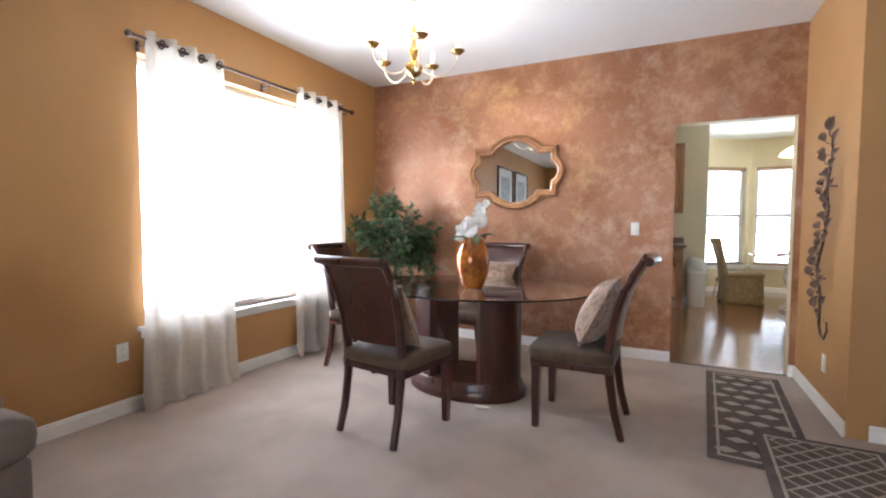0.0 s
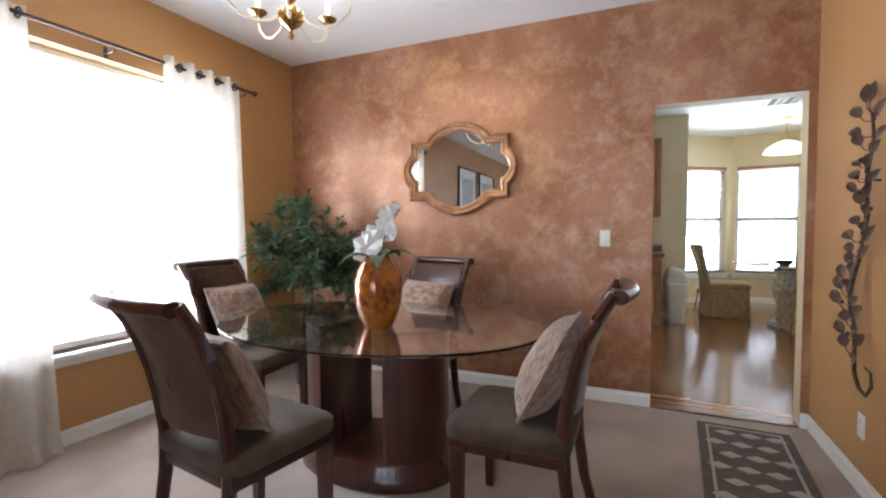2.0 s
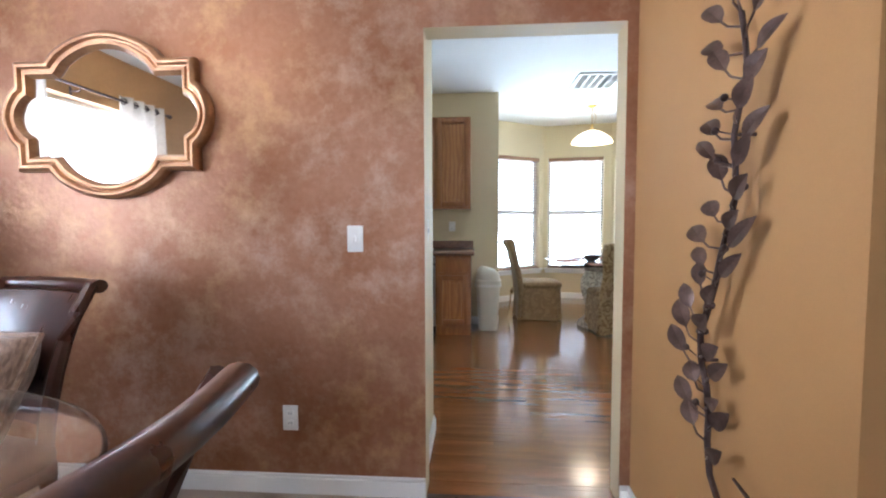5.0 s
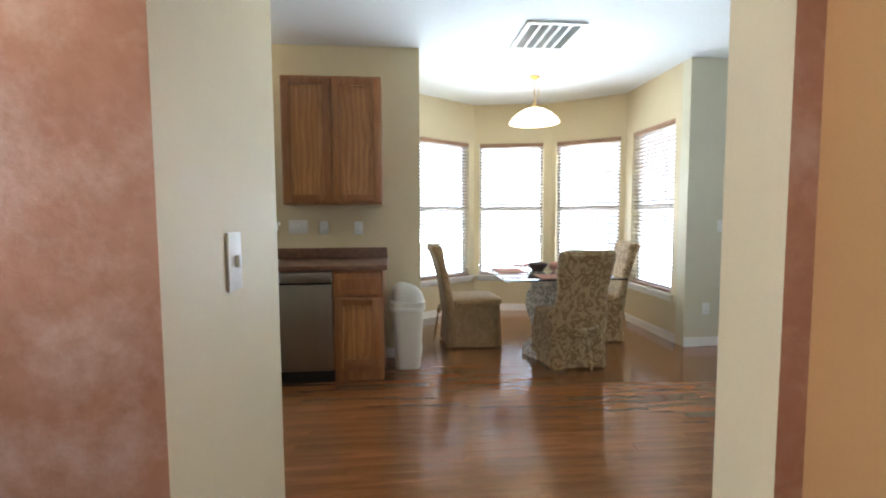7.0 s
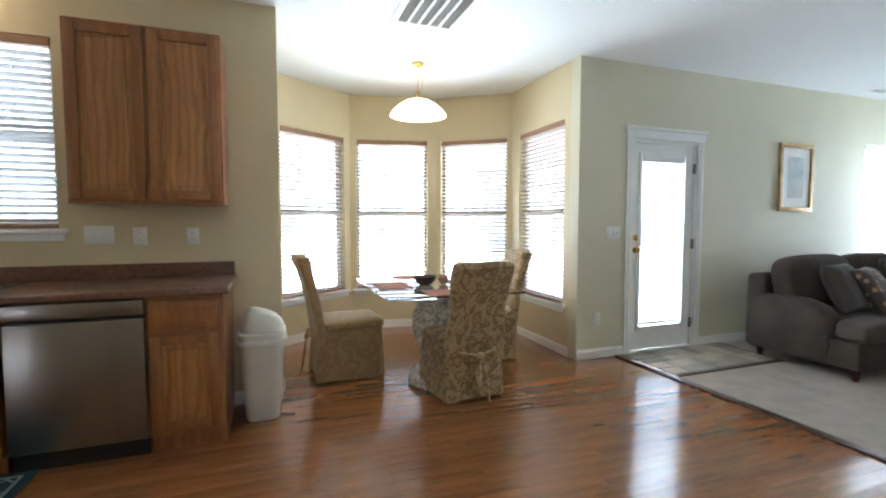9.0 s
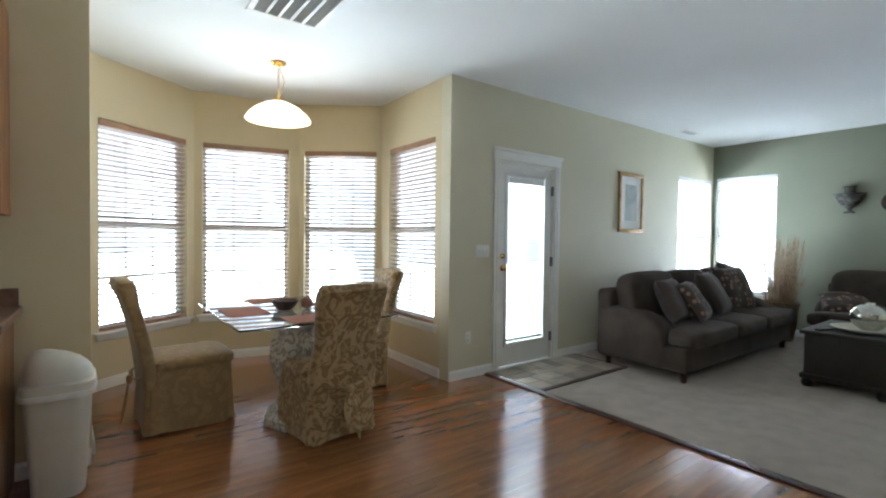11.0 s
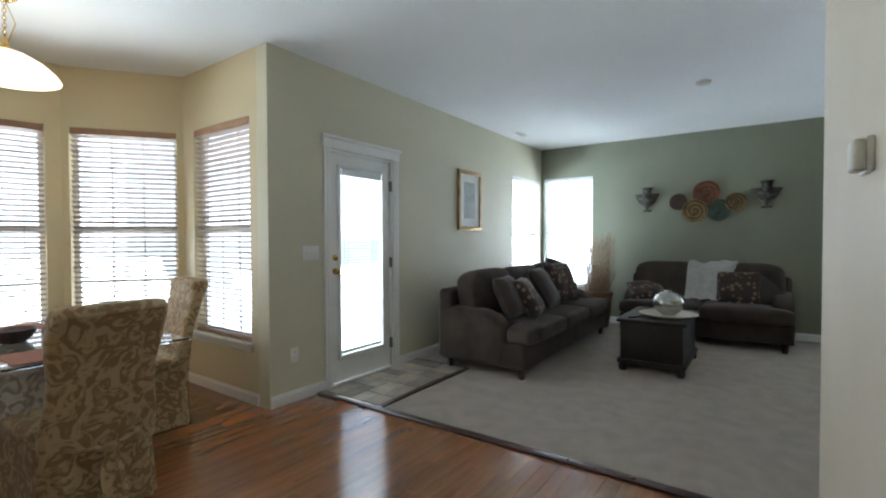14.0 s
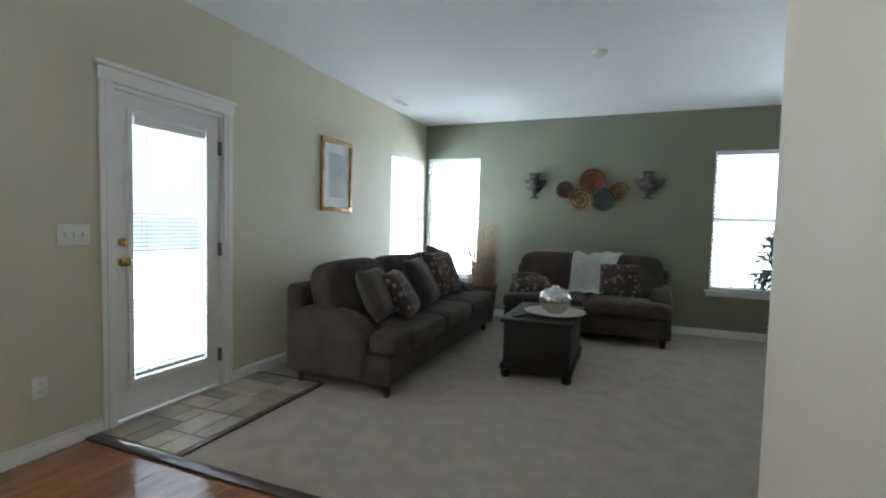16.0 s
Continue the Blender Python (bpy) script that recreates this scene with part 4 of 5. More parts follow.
def plate(at, normal, kind, label, w=0.07, h=0.115):
    """A switch or outlet plate on a wall; local +y points into the room."""
    t = thing("switch_plate" if kind == "switch" else "outlet_plate", label, "switch" if kind == "switch" else "outlet")
    t.matrix_basis = Matrix.Translation(at) @ Matrix.Rotation(radians(normal), 4, "Z")
    part("cover", boxed(-w / 2, 0, -h / 2, w / 2, 0.007, h / 2, bevel=0.003, seg=2), PLASTIC, t)
    n = max(1, round(w / 0.05)) if kind == "switch" else 1
    for k in range(n):
        x = (k - (n - 1) / 2) * 0.046
        if kind == "switch":
            part("toggle", boxed(x - 0.005, 0.006, -0.012, x + 0.005, 0.016, 0.012, bevel=0.002), PLASTIC, t)
        elif kind == "outlet":
            for z in (-0.022, 0.022):
                s = part("socket", boxed(-0.016, 0.006, z - 0.014, 0.016, 0.009, z + 0.014, bevel=0.002), PLASTIC, t)
                for q in (-0.006, 0.006):
                    part("slot", boxed(q - 0.0015, 0.0085, z - 0.005, q + 0.0015, 0.0096, z + 0.005), GREYPL, s)
    return t


plate((-0.21, 4.68, 1.16), 180, "switch", "white light switch on the copper wall")
plate((-0.52, 4.68, 0.35), 180, "outlet", "white outlet on the copper wall")
plate((0.98, 3.945, 0.31), 90, "outlet", "white outlet low on the ochre wall")
plate((-2.98, 1.915, 0.39), -90, "outlet", "white outlet beside the curtain")
plate((0.065, 5.015, 1.188), -90, "switch", "white light switch on the short kitchen wall")
plate((-0.495, 8.21, 1.19), 180, "switch", "wide white plate with switches above the counter", 0.16)
plate((-0.277, 8.21, 1.18), 180, "outlet", "white outlet above the counter", 0.08)
plate((0.024, 8.21, 1.175), 180, "outlet", "white outlet above the counter", 0.075)
plate((3.5, 8.25, 1.17), 180, "switch", "white triple switch beside the patio door", 0.165)
plate((3.33, 8.25, 0.37), 180, "outlet", "white outlet near the bay corner")


def rug(name, label, at, rz, w, l, ground, motif, kind):
    t = thing(name, label, "rug", at, rz)
    part("field", boxed(-w / 2, -l / 2, 0.0, w / 2, l / 2, 0.009, bevel=0.003), ground, t)
    bm = bmesh.new()
    e, z0, z1 = 0.045, 0.0085, 0.0112
    for q in ((-w / 2 + e, -l / 2 + e, w / 2 - e, -l / 2 + e + 0.014), (-w / 2 + e, l / 2 - e - 0.014, w / 2 - e, l / 2 - e), (-w / 2 + e, -l / 2 + e + 0.014, -w / 2 + e + 0.014, l / 2 - e - 0.014), (w / 2 - e - 0.014, -l / 2 + e + 0.014, w / 2 - e, l / 2 - e - 0.014)):
        box(bm, q[0], q[1], z0, q[2], q[3], z1)
    part("border", bm, motif, t)
    first = None
    if kind == "diamonds":
        nx, ny = 3, int(l / 0.16)
        for i in range(nx):
            for j in range(ny):
                cx, cy = (i - 1) * w * 0.26 + (0.03 if j % 2 else -0.03), -l / 2 + 0.13 + (l - 0.26) * j / (ny - 1)
                if first is None:
                    bd = bmesh.new()
                    top = [bd.verts.new((dx, dy, z1)) for dx, dy in ((0.055, 0), (0, 0.038), (-0.055, 0), (0, -0.038))]
                    low = [bd.verts.new((v.co.x, v.co.y, z0)) for v in top]
                    bd.faces.new(top)
                    for a in range(4):
                        bd.faces.new((top[a], low[a], low[(a + 1) % 4], top[(a + 1) % 4]))
                    first = o = part("diamond", bd, motif, t, smooth=False)
                else:
                    o = new("diamond", first.data)
                    o.parent = t
                o.location = (cx, cy, 0)
    else:
        step = 0.11 if kind == "trellis" else 0.16
        iw, il = w / 2 - e - 0.02, l / 2 - e - 0.02
        k = -(iw + il)
        while k < iw + il:
            for s in (1, -1):
                x0, x1 = max(-iw, k - il) if s > 0 else max(-iw, -k - il), min(iw, k + il) if s > 0 else min(iw, -k + il)
                if x1 - x0 > 0.02:
                    pts = []
                    for j in range(13):
                        x = x0 + (x1 - x0) * j / 12
                        y = (k - x) if s > 0 else (k + x)
                        pts.append((x, max(-il, min(il, y)), 0.0095))
                    part("stripe", tube(bmesh.new(), pts, 0.006, 4, True, 0.3), motif, t)
            k += step
    return t


rug("runner_rug", "charcoal rug with pale diamonds beside the passage", (0.555, 3.71, 0.001), -3.5, 0.48, 1.62, RUGDARK, RUGLIGHT, "diamonds")
rug("runner_rug", "dark rug with a pale trellis lying over another rug", (0.79, 2.77, 0.0125), -2, 0.58, 1.15, RUGDARK, RUGLIGHT, "trellis")
rug("kitchen_rug", "dark teal rug with pale trellis before the sink", (-1.2, 7.33, 0.001), 0, 1.16, 0.58, TEAL, TEALPALE, "wide")

# Leaf sculpture on the ochre wall
t = thing("leaf_wall_sculpture", "bronze metal branch of leaves on the ochre wall", "wall art", (0.98, 3.96, 0.56))
random.seed(11)
stem = [(-0.04 + 0.01 * math.sin(k * 0.9), -0.05 + 0.075 * math.sin(k * 0.33 + 0.35) + 0.012 * math.sin(k * 1.7), 1.17 * k / 16) for k in range(17)]
bm = bmesh.new()
tube(bm, stem, [0.009] * 8 + [0.007] * 9, 8)
s0 = stem[0]
tube(bm, [s0, (-0.045, s0[1] - 0.07, -0.055), (-0.05, s0[1] - 0.15, -0.06), (-0.05, s0[1] - 0.20, -0.01), (-0.05, s0[1] - 0.19, 0.05), (-0.05, s0[1] - 0.13, 0.06)], [0.009, 0.009, 0.008, 0.007, 0.006, 0.004], 6)
for k in (4, 12):
    tube(bm, [(-0.04, stem[k][1], stem[k][2]), (0.0, stem[k][1], stem[k][2])], 0.005, 6)
part("stem", bm, BRONZE, t)


def spoon(bm, p, tip, width):
    """A paddle-shaped leaf on a thin stalk."""
    p, tip = Vector(p), Vector(tip)
    neck = p.lerp(tip, 0.42) + Vector((-0.012, 0, -0.008))
    tube(bm, [p, p.lerp(neck, 0.6) + Vector((-0.006, 0, -0.006)), neck], [0.0035, 0.003, 0.003], 5)
    blade(bm, neck, tip, width, 0.012, Vector((-0.6, -0.75, 0.3)), 6)


for k in range(34):
    f = 0.3 + (k + 0.5) / 34 * 15.4
    i = min(15, int(f))
    p = Vector(stem[i]).lerp(Vector(stem[i + 1]), f - i)
    side = 1 if k % 2 else -1
    L = random.uniform(0.125, 0.165)
    out = random.uniform(0.55, 0.95) * (1.0 if side > 0 else 1.15)
    bm = bmesh.new()
    spoon(bm, p, p + Vector((-random.uniform(-0.005, 0.035), side * L * out, L * random.uniform(0.35, 0.75))), random.uniform(0.018, 0.026))
    part("leaf", bm, LEAFMETAL, t)
for side, up in ((-0.05, 0.13), (0.03, 0.14)):
    bm = bmesh.new()
    spoon(bm, stem[16], Vector(stem[16]) + Vector((-0.01, side, up)), 0.022)
    part("leaf", bm, LEAFMETAL, t)
for k in range(12):
    p = Vector(stem[2 + k]) + Vector((-0.015, random.choice((-1, 1)) * random.uniform(0.03, 0.06), 0.02))
    bm = bmesh.new()
    bmesh.ops.create_uvsphere(bm, u_segments=8, v_segments=6, radius=0.010, matrix=Matrix.Translation(p))
    tube(bm, [p, Vector(stem[2 + k])], 0.002, 4)
    part("berry", bm, BRONZE, t)


def framed(name, label, at, normal, w, h, fw, frame_m, mat_w, print_m):
    t = thing(name, label, "picture")
    t.matrix_basis = Matrix.Translation(at) @ Matrix.Rotation(radians(normal), 4, "Z")
    bm = bmesh.new()
    for q in ((-w / 2, -h / 2, w / 2, -h / 2 + fw), (-w / 2, h / 2 - fw, w / 2, h / 2), (-w / 2, -h / 2 + fw, -w / 2 + fw, h / 2 - fw), (w / 2 - fw, -h / 2 + fw, w / 2, h / 2 - fw)):
        box(bm, q[0], 0.002, q[1], q[2], 0.028, q[3], 0.006, 2)
    part("frame", bm, frame_m, t)
    part("mat", boxed(-w / 2 + fw, 0.004, -h / 2 + fw, w / 2 - fw, 0.012, h / 2 - fw), MATBOARD, t, "white mat board")
    part("print", boxed(-w / 2 + fw + mat_w, 0.0115, -h / 2 + fw + mat_w, w / 2 - fw - mat_w, 0.0135, h / 2 - fw - mat_w), print_m, t, "faint grey-blue print")
    return t


framed("framed_picture", "pale print in a black frame on the ochre wall", (-2.98, -0.03, 1.72), -90, 0.95, 1.25, 0.03, BLACKPL, 0.16, PRINT)
framed("framed_picture", "pale print in a black frame on the ochre wall", (-2.98, -1.15, 1.72), -90, 0.95, 1.25, 0.03, BLACKPL, 0.16, PRINT)
framed("framed_picture", "pale print in a gold frame beside the patio door", (5.965, 8.25, 1.757), 180, 0.54, 0.74, 0.045, GOLDFRAME, 0.1, PRINT)


# ---- kitchen ----
def cab_door(parent, x0, z0, x1, z1, y, arch=False):
    """A framed panel door; its front faces -y."""
    bm = bmesh.new()
    r = 0.055
    for q in ((x0, z0, x0 + r, z1), (x1 - r, z0, x1, z1), (x0 + r, z0, x1 - r, z0 + r), (x0 + r, z1 - r, x1 - r, z1)):
        box(bm, q[0], y - 0.022, q[1], q[2], y - 0.001, q[3], 0.006, 2)
    d = part("door", bm, OAK, parent)
    bm = bmesh.new()
    box(bm, x0 + r - 0.002, y - 0.007, z0 + r - 0.002, x1 - r + 0.002, y - 0.001, z1 - r + 0.002)
    box(bm, x0 + r + 0.025, y - 0.014, z0 + r + 0.025, x1 - r - 0.025, y - 0.007, z1 - r - 0.025, 0.006)
    part("panel", bm, OAKPANEL, d)
    return d


t = thing("wall_cabinet", "honey oak wall cabinet with two panelled doors", "cabinet", (-0.148, 8.21, 1.375))
part("body", boxed(-0.395, -0.31, 0.0, 0.395, -0.001, 1.02, bevel=0.003), OAK, t)
cab_door(t, -0.38, 0.025, -0.012, 1.0, -0.31)
cab_door(t, 0.012, 0.025, 0.38, 1.0, -0.31)


def base_cab(x0, x1, doors):
    t = thing("base_cabinet", "honey oak base cabinet with drawer front and door", "cabinet", (0, 8.21, 0), group="kitchen base cabinets")
    part("body", boxed(x0, -0.62, 0.1, x1, -0.001, 0.87, bevel=0.003), OAK, t)
    part("toe_kick", boxed(x0 + 0.002, -0.56, 0.0, x1 - 0.002, -0.002, 0.1), OAK, t)
    n = doors
    for k in range(n):
        a, b = x0 + (x1 - x0) * k / n + 0.02, x0 + (x1 - x0) * (k + 1) / n - 0.02
        cab_door(t, a, 0.13, b, 0.66, -0.62)
        bm = bmesh.new()
        box(bm, a, -0.64, 0.69, b, -0.621, 0.845, 0.006, 2)
        box(bm, a + 0.03, -0.644, 0.72, b - 0.03, -0.639, 0.815, 0.003)
        part("drawer_front", bm, OAK, t)
    return t


base_cab(-0.125, 0.255, 1)
base_cab(-1.65, -0.755, 2)
base_cab(-3.19, -1.655, 3)
t = thing("dishwasher", "stainless steel dishwasher under the counter", "dishwasher", (-0.425, 8.21, 0))
part("body", boxed(-0.298, -0.6, 0.1, 0.298, -0.01, 0.865), DARKSTEEL, t)
part("door", boxed(-0.298, -0.645, 0.11, 0.298, -0.601, 0.765, bevel=0.006, seg=2), STEEL, t, "brushed steel door")
part("control_panel", boxed(-0.298, -0.65, 0.785, 0.298, -0.601, 0.862, bevel=0.008, seg=2), STEEL, t, "brushed steel control strip")
part("handle_recess", boxed(-0.298, -0.625, 0.766, 0.298, -0.601, 0.784), BLACKPL, t)
part("toe_panel", boxed(-0.298, -0.58, 0.0, 0.298, -0.56, 0.1), BLACKPL, t)
t = thing("countertop", "brown laminate countertop with a low backsplash", "countertop", (0, 8.21, 0))
bm = bmesh.new()
box(bm, -0.86, -0.66, 0.872, 0.29, -0.001, 0.912, 0.008, 3)
box(bm, -3.19, -0.66, 0.872, -1.62, -0.001, 0.912, 0.008, 3)
box(bm, -1.62, -0.66, 0.872, -0.86, -0.55, 0.912, 0.008, 3)
box(bm, -1.62, -0.13, 0.872, -0.86, -0.001, 0.912, 0.004)
part("worktop", bm, LAMINATE, t)
part("backsplash", boxed(-3.19, -0.022, 0.9125, 0.275, -0.001, 1.005, bevel=0.004), LAMINATE, t)
t = thing("sink", "stainless steel sink set in the counter", "sink", (-1.24, 7.87, 0.9))
bm = bmesh.new()
for q in ((-0.40, -0.23, 0.40, -0.19), (-0.40, 0.19, 0.40, 0.23), (-0.40, -0.19, -0.36, 0.19), (0.36, -0.19, 0.40, 0.19), (-0.02, -0.19, 0.02, 0.19)):
    box(bm, q[0], q[1], 0.0125, q[2], q[3], 0.019, 0.003)
part("rim", bm, STEEL, t)
for a, b in ((-0.36, -0.02), (0.02, 0.36)):
    bm = bmesh.new()
    rings = [[bm.verts.new(((a + b) / 2 + hx * spow(math.cos(q), 0.35), hy * spow(math.sin(q), 0.35), z)) for q in [j * math.pi / 16 for j in range(32)]]
             for hx, hy, z in ((0.17, 0.19, 0.0125), (0.165, 0.185, 0.0), (0.158, 0.178, -0.14), (0.13, 0.15, -0.168))]
    for r, q in zip(rings, rings[1:]):
        for j in range(32):
            bm.faces.new((r[j], r[(j + 1) % 32], q[(j + 1) % 32], q[j]))
    bm.faces.new(rings[-1])
    part("bowl", bm, STEEL, t)
t = thing("faucet", "chrome kitchen faucet with side spray", "faucet", (-1.16, 8.12, 0.912))
bm = bmesh.new()
lathe(bm, [(0.001, 0), (0.028, 0.0), (0.026, 0.02), (0.02, 0.03), (0.02, 0.085), (0.001, 0.095)], n=18)
part("body", bm, CHROME, t)
bm = bmesh.new()
tube(bm, [(0, 0, 0.06), (-0.05, -0.07, 0.10), (-0.12, -0.16, 0.125), (-0.15, -0.2, 0.11)], [0.013, 0.012, 0.011, 0.011], 10)
part("spout", bm, CHROME, t)
bm = bmesh.new()
tube(bm, [(0, 0, 0.09), (-0.02, -0.03, 0.12), (-0.06, -0.05, 0.14)], [0.008, 0.006, 0.007], 8)
part("lever", bm, CHROME, t)
bm = bmesh.new()
lathe(bm, [(0.001, 0), (0.02, 0.0), (0.018, 0.015), (0.012, 0.02), (0.014, 0.07), (0.017, 0.1), (0.001, 0.105)], (0.17, -0.02, 0), n=16)
part("side_spray", bm, CHROME, t)

t = thing("trash_bin", "ivory plastic swing-lid trash bin beside the cabinet", "trash bin", (0.445, 7.985, 0))


def rounded(bm, rows, n=40, p=0.45):
    """A body of rounded-square rings, each (half width, half depth, height, slope to one side)."""
    rings = []
    for hx, hy, z, slope in rows:
        ring = []
        for j in range(n):
            a = 2 * math.pi * j / n
            x, y = hx * spow(math.cos(a), p), hy * spow(math.sin(a), p)
            ring.append(bm.verts.new((x, y, z + slope * (x + y))))
        rings.append(ring)
    for r, q in zip(rings, rings[1:]):
        for j in range(n):
            bm.faces.new((r[j], r[(j + 1) % n], q[(j + 1) % n], q[j]))
    bm.faces.new(rings[0][::-1]), bm.faces.new(rings[-1])
    return bm


part("body", rounded(bmesh.new(), [(0.098, 0.125, 0.0, 0), (0.106, 0.135, 0.012, 0), (0.136, 0.165, 0.52, 0), (0.136, 0.165, 0.53, 0)]), BINPL, t)
part("rim", rounded(bmesh.new(), [(0.138, 0.168, 0.522, 0), (0.148, 0.178, 0.526, 0), (0.148, 0.178, 0.565, 0), (0.14, 0.17, 0.575, 0)]), BINPL, t)
part("lid", rounded(bmesh.new(), [(0.138, 0.168, 0.57, -0.05), (0.134, 0.164, 0.62, -0.12), (0.118, 0.146, 0.66, -0.2), (0.085, 0.11, 0.69, -0.26), (0.04, 0.055, 0.703, -0.28)], 40, 0.6), BINPL, t)
part("liner", rounded(bmesh.new(), [(0.149, 0.179, 0.50, 0), (0.152, 0.182, 0.515, 0.02), (0.151, 0.181, 0.53, 0.01)]), PLASTIC, t, "edge of a white bin liner")

t = thing("ceiling_vent", "white return air grille in the kitchen ceiling", "vent", (1.6, 7.86, CEIL))
bm = bmesh.new()
for q in ((-0.24, -0.28, 0.24, -0.24), (-0.24, 0.24, 0.24, 0.28), (-0.24, -0.24, -0.2, 0.24), (0.2, -0.24, 0.24, 0.24)):
    box(bm, q[0], q[1], -0.016, q[2], q[3], 0.0, 0.004)
for k in range(1, 5):
    box(bm, -0.2 + 0.08 * k - 0.009, -0.24, -0.014, -0.2 + 0.08 * k + 0.009, 0.24, -0.001)
part("frame", bm, TRIM, t)
part("backing", boxed(-0.2, -0.24, -0.003, 0.2, 0.24, -0.0005), GREYPL, t, "dark grey filter behind the bars")
first = None
for k in range(24):
    y = -0.235 + 0.02 * k
    if first is None:
        first = part("slat", boxed(-0.2, -0.007, -0.001, 0.2, 0.007, 0.001), TRIM, t, smooth=False)
        s = first
    else:
        s = new("slat", first.data)
        s.parent = t
    s.matrix_basis = pose(0, y, -0.008, 55, 0, 0)

t = thing("pendant_lamp", "lit alabaster glass dome pendant on a brass chain", "lamp", (1.82, 8.95, CEIL))
bm = bmesh.new()
lathe(bm, [(0.001, -0.035), (0.03, -0.03), (0.06, -0.01), (0.065, 0.0), (0.001, 0.0)], n=24)
part("canopy", bm, BRASS, t)
bm = bmesh.new()
for k in range(10):
    z = -0.045 - 0.022 * k
    a = (k % 2) * math.pi / 2
    tube(bm, [(0.009 * math.cos(q) * math.cos(a), 0.009 * math.cos(q) * math.sin(a), z + 0.015 * math.sin(q)) for q in [j * math.pi / 5 for j in range(11)]], 0.0022, 5, False)
tube(bm, [(0.004, 0, -0.03), (0.05, 0, -0.15), (0.015, 0, -0.27)], 0.003, 5)
part("chain", bm, BRASS, t)
bm = bmesh.new()
lathe(bm, [(0.001, -0.33), (0.045, -0.33), (0.04, -0.31), (0.015, -0.29), (0.012, -0.25), (0.001, -0.245)], n=20)
part("cap", bm, BRASS, t)
bm = bmesh.new()
lathe(bm, [(0.05, -0.325), (0.11, -0.345), (0.18, -0.385), (0.235, -0.435), (0.262, -0.475), (0.262, -0.483), (0.255, -0.483), (0.228, -0.44), (0.175, -0.393), (0.105, -0.353), (0.048, -0.334)], n=48)
s = part("shade", bm, SHADE, t, "glowing alabaster glass shade")
s.visible_shadow = False

t = thing("breakfast_table", "square glass breakfast table on a carved white pedestal", "table", (1.76, 8.2, 0))
bm = bmesh.new()
box(bm, -0.51, -0.4, 0.728, 0.55, 0.95, 0.742, 0.004, 2)
part("tabletop", bm, TABLEGLASS, t, "clear glass top with polished edge", False).visible_shadow = False
bm = bmesh.new()
lathe(bm, [(0.001, 0.0), (0.26, 0.0), (0.26, 0.05), (0.22, 0.075), (0.2, 0.1), (0.14, 0.16), (0.135, 0.2), (0.19, 0.32), (0.225, 0.45), (0.22, 0.56), (0.17, 0.65), (0.19, 0.68), (0.22, 0.7), (0.22, 0.7275), (0.001, 0.7275)], n=8)
part("pedestal", bm, PEDESTAL, t, "antiqued white carved pedestal")
for k, (x, y, r) in enumerate(((-0.32, 0.28, 90), (0.34, 0.28, 90), (0.02, -0.22, 0), (0.02, 0.76, 0))):
    m = thing("placemat", "terracotta woven placemat on the glass table", "placemat", (1.76 + x, 8.2 + y, 0.7425), r, group="placemats on the breakfast table")
    part("mat", boxed(-0.2, -0.14, 0, 0.2, 0.14, 0.004, bevel=0.0015), PLACEMAT, m)
t = thing("fruit_bowl", "small dark bowl on the breakfast table", "bowl", (1.72, 8.45, 0.7425))
bm = bmesh.new()
lathe(bm, [(0.001, 0.0), (0.05, 0.0), (0.08, 0.03), (0.1, 0.07), (0.095, 0.07), (0.075, 0.035), (0.04, 0.012), (0.001, 0.01)], n=28)
part("bowl", bm, BRONZE, t)
t = thing("ornament_ball", "reddish round ornament beside the bowl", "ornament", (1.87, 8.4, 0.7425))
bm = bmesh.new()
bmesh.ops.create_uvsphere(bm, u_segments=20, v_segments=14, radius=0.045, matrix=Matrix.Translation((0, 0, 0.045)))
part("ball", bm, PLACEMAT, t)


